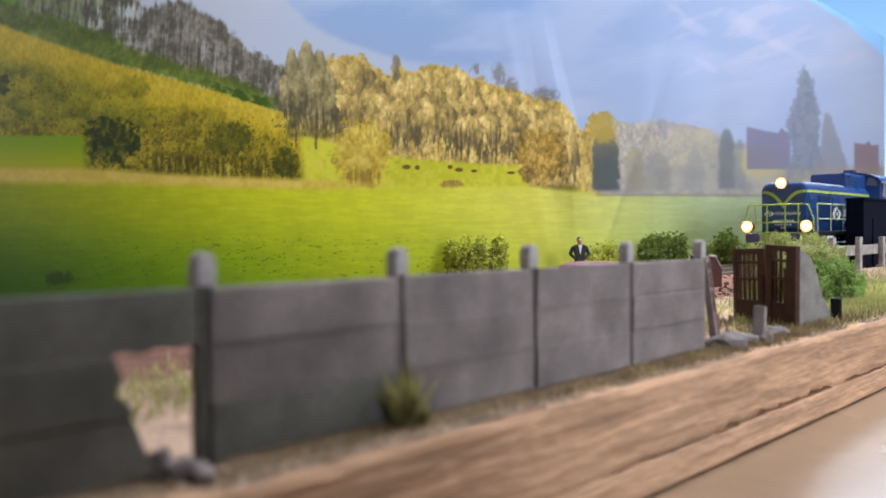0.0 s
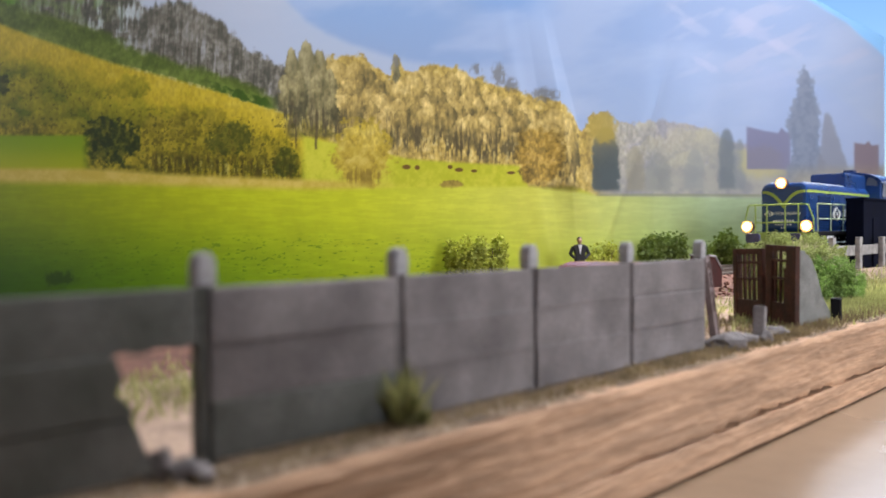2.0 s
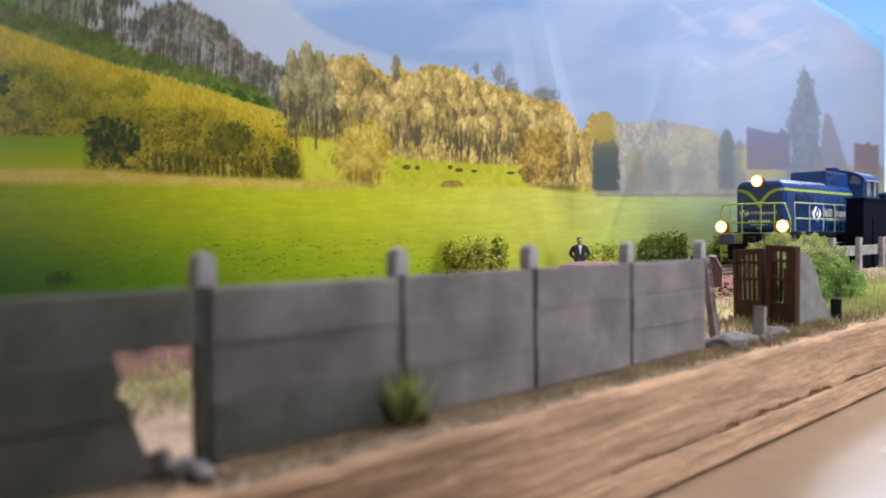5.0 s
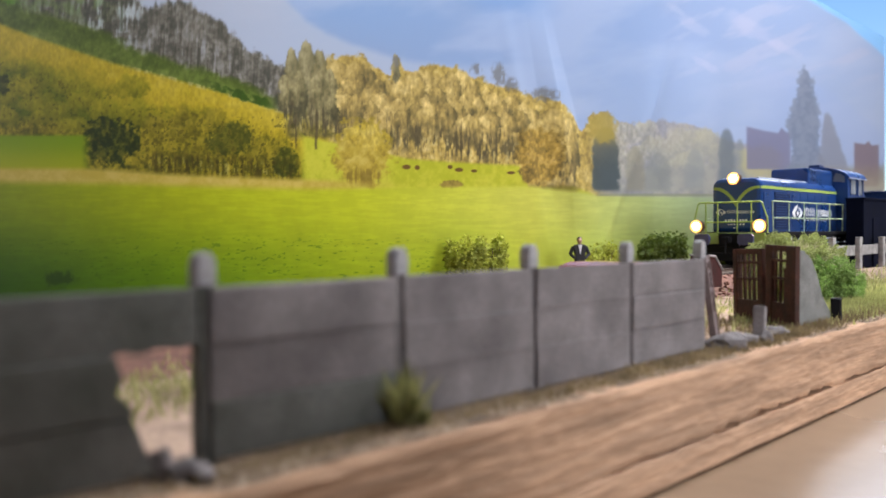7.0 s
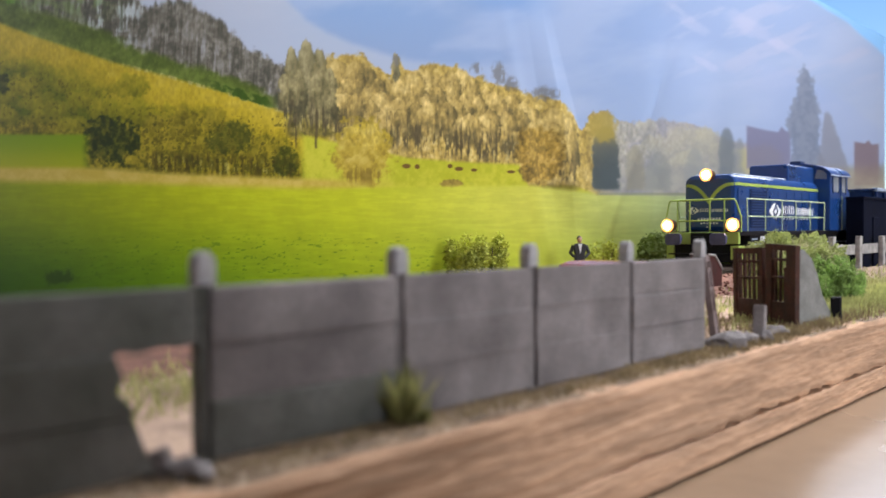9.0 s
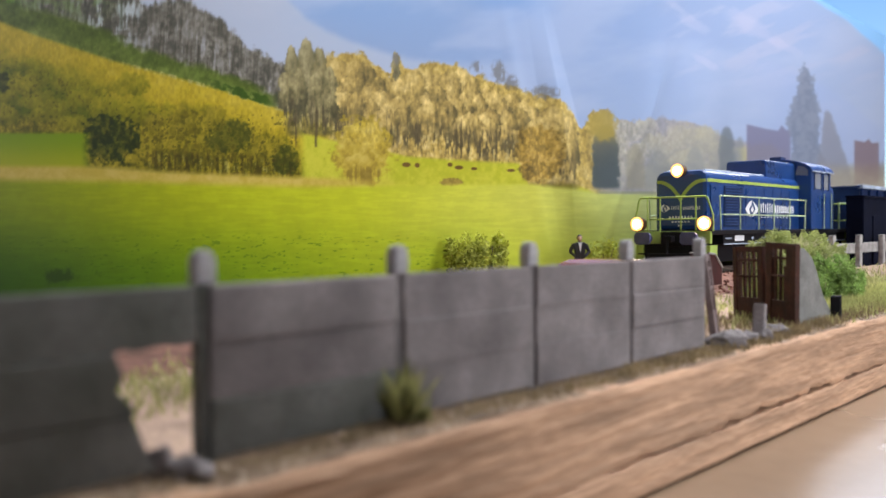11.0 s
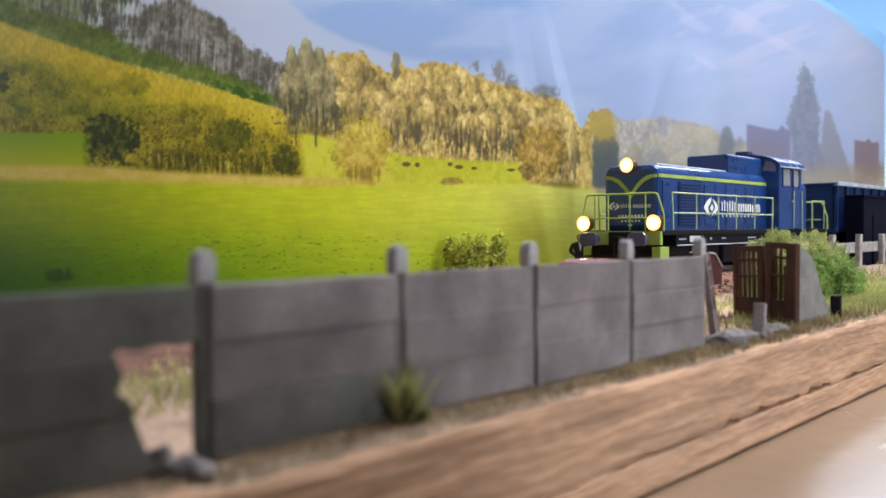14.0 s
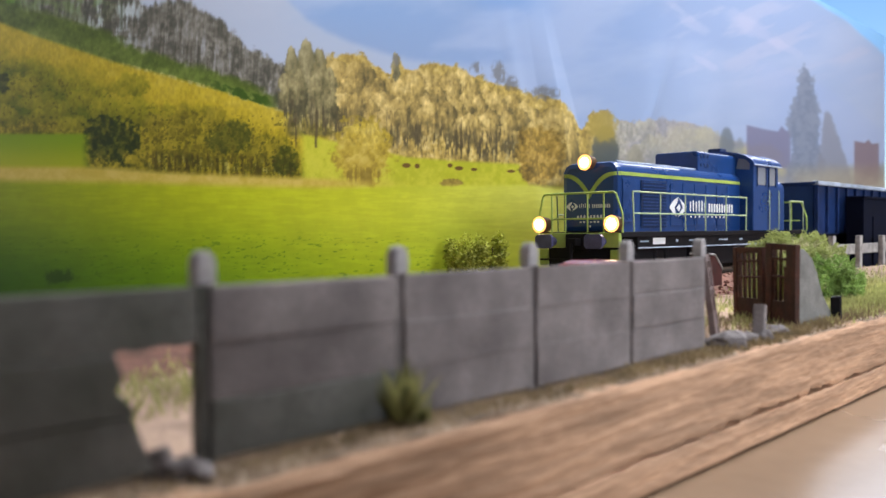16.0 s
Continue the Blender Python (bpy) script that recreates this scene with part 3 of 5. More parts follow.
    lay(smooth(drop * 0.6 + n3 * 0.4, 0.46, 0.34) * smooth(v, row + 20, row + 50) * smooth(v, foot + 2, foot - 6) * smooth(u, 250, 270) * smooth(u, 534, 524) * 0.55, c(74, 68, 24))
    crowns(8, 44, 262, 525, lambda q: line(q, (262, 214), (330, 200), (420, 220), (525, 268)), lambda q: line(q, (262, 268), (525, 296)), 17, 17, c(70, 66, 18), c(120, 110, 28), c(160, 144, 48), 0.6)
    crowns(9, 40, -10, 250, lambda q: 150 + 0 * q, lambda q: 226 + 0 * q, 26, 18, c(92, 94, 20), c(128, 122, 26), c(158, 146, 36), 0.5)
    lay(smooth(np.abs(v - foot + 18), 26, 8) * smooth(streak * 0.6 + n3 * 0.4, 0.47, 0.58) * smooth(u, 250, 280) * smooth(u, 534, 522) * 0.8, c(60, 52, 20))
    lay(smooth(np.abs(v - foot + 14), 22, 6) * smooth(streak * 0.6 + n3 * 0.4, 0.40, 0.33) * smooth(u, 250, 280) * smooth(u, 534, 522) * 0.6, c(186, 176, 96))
    for cu, cv, sx, sy in ((197, 252, 54, 44), (405, 246, 42, 32), (508, 285, 26, 28), (4, 150, 12, 20)):
        d = np.hypot((u - cu) / sx, (v - cv) / sy) + 0.6 * (n2 - 0.5) + 0.8 * (n3 - 0.5)
        lay(smooth(d, 1.05, 0.75) * (0.92 if cu < 200 else 0.55), blend(smooth(n3, .3, .7), c(30, 42, 14), c(52, 62, 18), c(84, 84, 26)))
    lay(smooth(n3, 0.62, 0.7) * smooth(v, 200, 215) * smooth(v, 310, 300) * smooth(u, 230, 260) * smooth(u, 530, 515) * 0.5, c(52, 50, 14))
    # dark gaps between the hill's shrubs
    lay(smooth(value_noise(u, v, 5, 6, 99, 2), 0.66, 0.76) * smooth(v - crest, 40, 80) * smooth(v, foot + 2, foot - 8) * smooth(u, 532, 515) * 0.55, c(62, 62, 18))
    # fine leafy grain over everything that grows
    fine = value_noise(u, v, 3.6, 7, 61, 2)
    img[:] = img * (1 + (0.24 + 0.14 * smooth(u, 480, 500)) * (fine - 0.5) * (1 - smooth(v, mead - 3, mead + 6) * smooth(u, 525, 545)) * smooth(v, top - 5, top + 20) * (smooth(v, can - 4, can + 6) * smooth(u, 484, 500) + smooth(u, 500, 484)) * smooth(u, 1330, 1000))[..., None]
    # field: bare strip, then grass; its right end is paled for sheen on the sheet
    strip = line(u, (-60, 308), (160, 309), (300, 319), (500, 327), (640, 332), (740, 334))
    far = line(u, (-60, 319), (200, 322), (500, 330), (640, 334), (940, 330), (1060, 346), (1400, 350), (1568, 350))
    lay(smooth(v, 236, 244) * smooth(u, 165, 140), blend(smooth(v, 240, 300), c(112, 140, 8), c(150, 158, 20)))
    lay(smooth(v, strip - 16, strip - 4) * smooth(u, 740, 560), blend(smooth(n2 * .6 + n3 * .4, .3, .7), c(178, 158, 62), c(194, 172, 86)))
    t = np.clip(u / 1568, 0, 1)
    g_far = blend(t, c(120, 134, 14), c(152, 160, 22), c(174, 180, 40), c(188, 188, 80), c(157, 174, 136), c(148, 168, 144))
    g_near = blend(t, c(44, 80, 6), c(84, 116, 10), c(130, 150, 24), c(160, 172, 54), c(138, 158, 94), c(110, 134, 82))
    down = smooth(v, far + 10, 520)
    grass = g_far * (1 - down[..., None]) + g_near * down[..., None]
    tuft = smooth(value_noise(u, v, 34, 5, 33, 3), 0.35, 0.75)
    grass = grass * (1 + 0.08 * (n2 - 0.5) + 0.05 * (tuft - 0.5) + 0.04 * (n3 - 0.5))[..., None]
    lay(smooth(v, far - 5, far + 5 + 8 * smooth(u, 700, 500)), grass * 1.04)
    weeds = value_noise(u, v, 9, 3.4, 41, 3)
    lay(smooth(weeds, 0.66, 0.76) * smooth(v, 405, 440) * smooth(u, 900, 700) * 0.5, c(52, 84, 12))
    lay(smooth(np.hypot((u - 103) / 30, (v - 493) / 14) + 1.2 * (n3 - .5), 1.2, .6) * 0.9, c(34, 62, 8))
    # far town: hazy trees, roofs, a tall poplar
    lay(smooth(np.abs(v - 345 - 0.004 * (u - 1060)), 3.2, 1.4) * smooth(u, 1055, 1065) * smooth(u, 1365, 1340) * 0.7, c(128, 132, 104))
    def grow(mask_top, u0, u1, v1, colour, soft_=6, k=0.9):
        lay(smooth(v, mask_top - soft_, mask_top + soft_) * smooth(u, u0 - soft_, u0 + soft_) * smooth(u, u1 + soft_, u1 - soft_) * smooth(v, v1 + soft_, v1 - soft_) * k, colour)
    base = blend(smooth(n2, .3, .7), c(138, 138, 138), c(160, 158, 150))
    grow(296 + 14 * (n2 - .5), 1060, 1568, 342, base, 8, 0.85)
    def tree(cu, top, foot_, wide, colour, k):
        w = wide * np.sqrt(np.clip((v - top) / 34.0, 0, 1)) * (0.8 + 0.5 * n3) + 3 * (n2 - .5)
        lay(smooth(np.abs(u - cu), w + 3, w - 4) * smooth(v, top - 2, top + 8) * smooth(v, foot_ + 5, foot_ - 5) * k, colour)
    tree(1072, 222, 338, 22, blend(smooth(v, 225, 300), c(140, 130, 80), c(88, 92, 88), c(70, 80, 84)), 0.9)
    lay(smooth(np.hypot((u - 1066) / 26, (v - 226) / 28) + .6 * (n3 - .5), 1.1, .7) * 0.8, c(160, 142, 72))
    tree(1284, 226, 335, 15, c(104, 112, 120), 0.8)
    tree(1308, 244, 335, 10, c(124, 130, 136), 0.7)
    tree(1222, 262, 335, 16, c(138, 142, 142), 0.6)
    tree(1160, 270, 338, 24, c(128, 132, 130), 0.6)
    tree(1120, 256, 338, 14, c(136, 132, 116), 0.6)
    lay(smooth(np.hypot((u - 1345) / 46, (v - 290) / 34) + .7 * (n2 - .5), 1.1, .6) * 0.8, c(176, 168, 128))
    roof = line(u, (1318, 224), (1352, 232), (1378, 236), (1384, 226), (1392, 234), (1402, 236))
    grow(roof, 1320, 1400, 300, c(116, 114, 140), 2.5, 0.85)
    half = line(v, (112, 1.5), (135, 10), (180, 20), (215, 29), (260, 25), (310, 34), (340, 30)) + 18 * (n3 - .5)
    lay(smooth(np.abs(u - 1425 - 2 * np.sin(v * .05)), half + 3, half - 4) * smooth(v, 110, 118) * 0.9, blend(smooth(n3, .3, .7), c(110, 120, 140), c(126, 134, 152)))
    half2 = line(v, (195, 2), (240, 14), (300, 28), (340, 30)) + 6 * (n3 - .5)
    lay(smooth(np.abs(u - 1462 - (v - 195) * .12), half2 + 3, half2 - 3) * smooth(v, 196, 206) * 0.75, c(128, 130, 142))
    roof2 = line(u, (1510, 252), (1530, 256), (1537, 250), (1542, 258), (1556, 256))
    grow(roof2, 1512, 1554, 330, c(122, 104, 112), 2.5, 0.85)
    lay(smooth(v, 285, 320) * smooth(u, 1380, 1420) * smooth(v, 352, 345) * 0.6, blend(smooth(n2, .3, .7), c(150, 138, 120), c(170, 160, 136)))
    # shade over the sheet's left end is painted into the print's colours
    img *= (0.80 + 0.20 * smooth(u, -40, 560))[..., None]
    return np.clip(img, 0, 1)


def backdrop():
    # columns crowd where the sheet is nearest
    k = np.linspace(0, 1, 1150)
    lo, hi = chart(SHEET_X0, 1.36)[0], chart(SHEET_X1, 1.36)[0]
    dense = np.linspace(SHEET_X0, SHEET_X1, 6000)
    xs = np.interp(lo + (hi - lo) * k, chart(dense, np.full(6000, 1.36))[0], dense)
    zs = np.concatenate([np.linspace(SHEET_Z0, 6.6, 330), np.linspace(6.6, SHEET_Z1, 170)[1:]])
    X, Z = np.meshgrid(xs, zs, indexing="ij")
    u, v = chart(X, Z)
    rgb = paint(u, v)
    # the sheet hangs a little wavy, with a leaning fold and some soft buckles
    Y = SHEET_Y + 0.03 * np.sin(X * 0.5) + 0.02 * np.sin(X * 0.23 + Z * 0.2)
    left, right = 28.6 - 0.25 * (Z - 6.5), 30.0 - 0.46 * (Z - 6.3)
    fade = smooth(Z, 10.5, 6) * (0.35 + 0.65 * smooth(Z, 1.5, 3.5))
    Y = Y - 0.22 * fade * np.where(X < left, np.clip(1 - (left - X) / 1.1, 0, 1), np.clip(1 - (X - left) / (right - left), 0, 1))
    for x0, wide, deep, lean in ((33.4, 0.4, -0.06, 0.65), (35.6, 1.2, -0.16, 0.1), (40.5, 2.4, -0.25, 0.05), (27.2, 0.5, -0.05, -0.3)):
        Y = Y + deep * smooth(Z, 12, 6) * np.exp(-((X - x0 - lean * (Z - 3)) / wide) ** 2)
    n, r = len(xs), len(zs)
    co = np.stack([X, Y, Z], -1).reshape(-1, 3) * K
    i, j = np.meshgrid(np.arange(n - 1), np.arange(r - 1), indexing="ij")
    a = (i * r + j).ravel()
    quads = np.stack([a, a + r, a + r + 1, a + 1], -1)
    me = bpy.data.meshes.new("backdrop")
    me.vertices.add(n * r)
    me.vertices.foreach_set("co", co.ravel())
    me.loops.add(quads.size)
    me.loops.foreach_set("vertex_index", quads.ravel().astype(np.int32))
    me.polygons.add(len(quads))
    me.polygons.foreach_set("loop_start", np.arange(0, quads.size, 4, dtype=np.int32))
    me.polygons.foreach_set("use_smooth", np.ones(len(quads), dtype=bool))
    me.update(calc_edges=True)
    col = me.color_attributes.new("print", "FLOAT_COLOR", "POINT")
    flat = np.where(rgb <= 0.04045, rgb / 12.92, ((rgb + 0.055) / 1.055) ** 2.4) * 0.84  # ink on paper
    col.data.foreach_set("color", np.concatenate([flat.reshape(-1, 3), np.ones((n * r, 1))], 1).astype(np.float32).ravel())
    m = bpy.data.materials.new("glossy_printed_sheet")
    m.use_nodes = True
    bs = m.node_tree.nodes["Principled BSDF"]
    att = m.node_tree.nodes.new("ShaderNodeVertexColor")
    att.layer_name = "print"
    m.node_tree.links.new(att.outputs[0], bs.inputs["Base Color"])
    bs.inputs["Roughness"].default_value = 0.3
    bs.inputs["Specular IOR Level"].default_value = 0.35
    me.materials.append(m)
    ob = tagged(new("backdrop", me), "glossy printed landscape sheet with green field, golden trees and blue sky", "backdrop", "", "structure")
    bm = B()
    box(bm, SHEET_X0, SHEET_X1, SHEET_Y + 0.6, SHEET_Y + 1.2, BOARD_Z, SHEET_Z1)
    tagged(part("backing_board", bm, WALLPAINT), "white board behind the printed landscape sheet", "board", "", "structure")
    return ob


# ---- track ----
TRACK_Y = 14.51
OCTA = [Vector(v) for v in ((1, 0, 0.2), (0, 1, -0.1), (-1, 0.2, 0), (0.1, -1, 0.1), (0.1, 0, 1), (0, 0.1, -1))]


def stone(bm, m):
    """A small angular stone."""
    v = [bm.verts.new(m @ q) for q in OCTA]
    for i in range(4):
        bm.faces.new((v[i], v[(i + 1) % 4], v[4]))
        bm.faces.new((v[(i + 1) % 4], v[i], v[5]))


def track():
    bed = B()
    prism(bed, [(-2.6, -0.62), (2.6, -0.62), (1.75, -0.19), (-1.75, -0.19)], -6, 74, "x")
    bmesh.ops.subdivide_edges(bed, edges=[e for e in bed.edges if abs(e.verts[0].co.x - e.verts[1].co.x) > 1], cuts=200)
    for vtx in bed.verts:
        vtx.co.z += 0.03 * noise.noise(vtx.co * 2)
    tr = thing("railway_track", at(0, TRACK_Y, 0), "model railway track with brown ballast and worn rails", "track", "", "structure")
    part("ballast_bed", bed, BALLAST, tr)
    for s in (-1, 1):
        bm = B()
        y = s * 0.7525
        prism(bm, [(y - 0.07, -0.15), (y + 0.07, -0.15), (y + 0.02, -0.11), (y + 0.02, -0.05), (y + 0.04, -0.03), (y + 0.04, 0), (y - 0.04, 0), (y - 0.04, -0.03), (y - 0.02, -0.05), (y - 0.02, -0.11)], -6, 74, "x")
        part("rail", bm, STEEL, tr)
    bm = B()
    box(bm, -0.13, 0.13, -1.3, 1.3, -0.26, -0.15, 0.02)
    first = part("sleeper", bm, SLEEPER, tr, m=at(9, 0, 0))
    for i in range(1, 105):
        o = new("sleeper", first.data)
        o.parent, o.matrix_basis = tr, at(9 + i * 0.62, 0, 0)
    bm = B()
    rng = random.Random(11)
    for i in range(2600):
        x, y = 9 + 34 * rng.random() ** 1.3, rng.choice((-1, 1)) * rng.uniform(0.9, 3.9)
        s = rng.uniform(0.05, 0.10)
        z = -0.20 if abs(y) < 1.75 else max(-0.2 - (abs(y) - 1.75) * 0.5, ground_z(x, y + TRACK_Y))
        stone(bm, Matrix.Translation((x, y, z)) @ Matrix.Rotation(rng.random() * 3, 4, (rng.random(), 1, rng.random())) @ Matrix.Diagonal((1.2 * s, s, 0.7 * s, 1)))
    tagged(part("ballast_stones", bm, BALLAST), "loose brown ballast stones beside the rails", "ballast", "", "stuff").matrix_basis = at(0, TRACK_Y, 0)

# ---- concrete fence along the board's edge ----
FENCE_Y, POST_X0, PITCH_X = 6.089, 3.79, 2.202


def fence_post_mesh(body):
    bm = B()
    n = 10
    box(bm, -0.075, 0.075, -0.065, 0.065, -0.75, 0.97, 0.012)
    for q in bm.faces:
        q.material_index = 1
    outline = [(-0.088, 0.95), (0.088, 0.95), (0.088, 1.11)] + [(0.088 * math.cos(math.pi * i / n), 1.11 + 0.115 * math.sin(math.pi * i / n)) for i in range(1, n)] + [(-0.088, 1.11)]
    prism(bm, outline, -0.075, 0.075, "y", 0.02)
    return mesh_of("post", bm, (CONCRETE_POST, body))


def fence_slab(bm, x0, x1, z0, z1, seed, broken=None, groove=0.022):
    """A cast slab with slightly uneven rim; broken: an outline in place of the plain one."""
    rng = random.Random(seed)
    if broken:
        prism(bm, broken, -0.045, 0.045, "y", 0.012)
    else:
        n = 9
        lo = [(x0 + (x1 - x0) * i / n, z0 - rng.uniform(0.002, 0.010)) for i in range(n + 1)]
        hi = [(x1 - (x1 - x0) * i / n, z1 + rng.uniform(0.002, 0.010) * (z1 < 0.9)) for i in range(n + 1)]
        prism(bm, lo + hi, -0.045, 0.045, "y", groove)


def fence():
    f = thing("concrete_fence", at(0, FENCE_Y, 0), "grey weathered concrete slab fence with a broken hole", "fence")
    post, shaded_post = fence_post_mesh(CONCRETE), fence_post_mesh(CONCRETE_SHADED)
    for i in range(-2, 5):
        o = new("post", post if i > 0 else shaded_post)
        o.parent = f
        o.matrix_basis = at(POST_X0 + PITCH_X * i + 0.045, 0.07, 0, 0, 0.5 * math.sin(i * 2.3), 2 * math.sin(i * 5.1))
    z = (-0.46, 0.005, 0.475, 0.945)
    for i in range(-2, 4):
        a, b = POST_X0 + PITCH_X * i + 0.045, POST_X0 + PITCH_X * (i + 1) - (0.068 if i < 3 else 0.03)
        for k in range(3):
            bm = B()
            gap = (0.004, 0.004, 0.004) if i not in (1, 2) else (0.001, 0.001 if i == 2 else 0.003, 0.003)
            broken = None
            if i == -1 and k == 1:
                broken = [(a, z[1] + .003), (3.2, z[1] + .003), (3.12, 0.12), (3.04, 0.2), (3.09, 0.3), (3.03, z[2] - .003), (a, z[2] - .003)]
            if i == -1 and k == 0:
                broken = [(a, z[0]), (3.36, z[0]), (3.30, -0.36), (3.24, -0.20), (3.16, z[1] - .003), (a, z[1] - .003)]
            if i == -1 and k == 2:
                broken = [(a, z[2] + .003), (3.03, z[2] + .003), (3.1, 0.5), (3.22, 0.47), (3.4, 0.5), (3.55, 0.48), (b, 0.5), (b, z[3]), (a, z[3])]
            fence_slab(bm, a, b, z[k] + gap[k], z[k + 1] - gap[k], i * 10 + k, broken, 0.005 if i == 2 else 0.014 if i == 1 else 0.028)
            # left slabs take the concrete with shade in its colour
            part("slab", bm, CONCRETE_SHADED if i < 0 or (i == 0 and k == 0) else CONCRETE, f, m=at(0, 0.01 * math.sin(i * 3 + k * 2), 0))


def rubble():
    """Broken concrete lying by the fence."""
    rng = random.Random(8)
    for x, y, s, h in ((3.62, 5.84, 0.13, 0.07), (3.54, 5.97, 0.15, 0.10), (3.42, 6.12, 0.14, 0.14), (13.3, 6.0, 0.34, 0.15), (13.75, 6.05, 0.24, 0.15), (14.1, 5.98, 0.2, 0.11), (14.5, 5.86, 0.17, 0.13), (15.5, 6.1, 0.35, 0.1)):
        bm = B()
        r = bmesh.ops.create_icosphere(bm, subdivisions=2, radius=1)
        for v in bm.verts:
            v.co *= 1 + 0.55 * noise.noise(v.co * 1.9 + Vector((x * 9, y, 0)))
        bmesh.ops.scale(bm, vec=(s, s * 0.7, h), verts=bm.verts)
        ob = part("concrete_lump", bm, CONCRETE)
        ob.matrix_basis = at(x, y, -0.50 + h * 0.45, 0, 0, rng.uniform(0, 180))
        tagged(ob, "broken lump of grey concrete on the soil", "rubble", "rubble by the fence")


def gate_leaf(m, length, height, group, foot=0.0, stiles=(0.14, 0.14), slats=4, paint_=None, label="rusty brown slatted gate standing open"):
    """A framed leaf: solid lower panel, slats above with two thin cross bars."""
    paint_ = paint_ or RUST
    g = thing("gate", m, label, "gate", group)
    a, b = stiles[0], length - stiles[1]
    for x0, x1 in ((0, a), (b, length)):
        bm = B()
        box(bm, x0, x1, -0.05, 0.05, foot, height, 0.012)
        part("stile", bm, paint_, g)
    bm = B()
    box(bm, a, b, -0.03, 0.03, foot + 0.05, 0.48, 0.01)
    part("panel", bm, paint_, g)
    for z0, z1 in ((height - 0.12, height), (height * 0.80, height * 0.80 + 0.05), (height * 0.58, height * 0.58 + 0.05)):
        bm = B()
        box(bm, a, b, -0.035, 0.035, z0, z1, 0.01)
        part("crosspiece", bm, paint_, g)
    rng = random.Random(int(length * 1000 + height * 100))
    for i in range(slats):
        x = a + (b - a) * (i + 0.5) / slats
        w = rng.uniform(0.022, 0.04)
        bm = B()
        box(bm, x - w, x + w, -0.02, 0.02, 0.46, height - (0.1 if rng.random() < 0.7 else 0.45))
        part("slat", bm, paint_, g)
    return g


def gates():
    gate_leaf(at(16.5, 6.07, -0.53, 0, -1, 50), 1.13, 1.6, "gate leaves", 0.0, (0.34, 0.24), 3)
    gate_leaf(at(17.24, 6.98, -0.53, 0, 1.5, 54), 1.12, 1.54, "gate leaves", 0.0, (0.12, 0.14), 5)
    gate_leaf(at(13.38, 6.26, -0.50, -7, 0, 22), 1.0, 1.45, "gate leaves", 0.02, (0.12, 0.12), 4, GREY_RUST, "grey weathered gate leaf leaning against the fence")
    for x, y, z1, lean in ((14.55, 5.98, 0.08, 9), (18.45, 6.0, -0.02, -3)):
        bm = B()
        box(bm, -0.10, 0.10, -0.10, 0.10, -0.65, z1, 0.03)
        ob = part("post_stump", bm, CONCRETE if x < 16 else BLACK, m=at(x, y, 0, 0, lean, 12))
        tagged(ob, "short broken post stump at the fence line", "post")
    bm = B()
    prism(bm, [(16.62, -0.6), (18.5, -0.6), (18.35, -0.3), (17.9, 0.05), (17.6, 0.5), (17.3, 0.8), (16.9, 0.98), (16.62, 1.0)], -0.06, 0.06, "y", 0.02)
    tagged(part("broken_wall", bm, WALL_GREEN, m=at(0, FENCE_Y + 0.05, 0)), "grey concrete wall piece broken off at a slant", "wall")


def field_fence():
    f = thing("wooden_rail_fence", at(0, 11.5, 0), "grey weathered wooden post and rail fence", "fence")
    for i in range(5):
        bm = B()
        box(bm, -0.17, 0.17, -0.10, 0.10, -0.5, 1.08 + 0.05 * math.sin(i * 3), 0.03)
        part("post", bm, OLD_WOOD, f, m=at(34.9 + 3.22 * i, 0, 0, 0, 2 * math.sin(i * 2.1), 0))
        bm = B()
        box(bm, -1.9, 1.9, 0.10, 0.17, 0.32, 0.74, 0.02)
        part("rail", bm, OLD_WOOD, f, m=at(34.9 + 3.22 * i + 1.8, 0.03 * (i % 2), 0, 0, 0.4 * math.sin(i * 4), 0))


def tool_chest():
    """A low chest with a sloping lid, before the track by the gate gap."""
    c = thing("tool_chest", at(24.85, 12.1, -0.40), "dark red lineside chest with a sloping pale-edged lid", "chest")
    bm = B()
    prism(bm, [(0, -0.1), (0.95, -0.1), (0.95, 0.55), (0.45, 0.98), (0, 1.02)], -0.3, 0.3, "y", 0.03)
    part("body", bm, CHEST_RED, c)
    for y in (-0.3, 0.3):
        bm = B()
        rod(bm, (0.0, y, 1.03), (0.45, y, 0.99), 0.035, seg=6)
        rod(bm, (0.45, y, 0.99), (0.97, y, 0.55), 0.035, seg=6)
        part("edge_strip", bm, OLD_WOOD, c)


def hut():
    h = thing("lineside_hut", at(40.3, 11.95, -0.4), "dark navy lineside equipment hut beside the track", "hut")
    bm = B()
    box(bm, 0, 9, 0, 0.75, -0.2, 3.1, 0.04)
    part("wall", bm, HUT, h)
    bm = B()
    box(bm, -0.03, 9.03, -0.03, 0.78, 3.1, 3.2, 0.02)
    part("roof", bm, HUT, h)
    bm = B()
    box(bm, 1.2, 2.1, -0.05, 0.0, 0.1, 2.3, 0.02)
    part("door", bm, HUT, h)


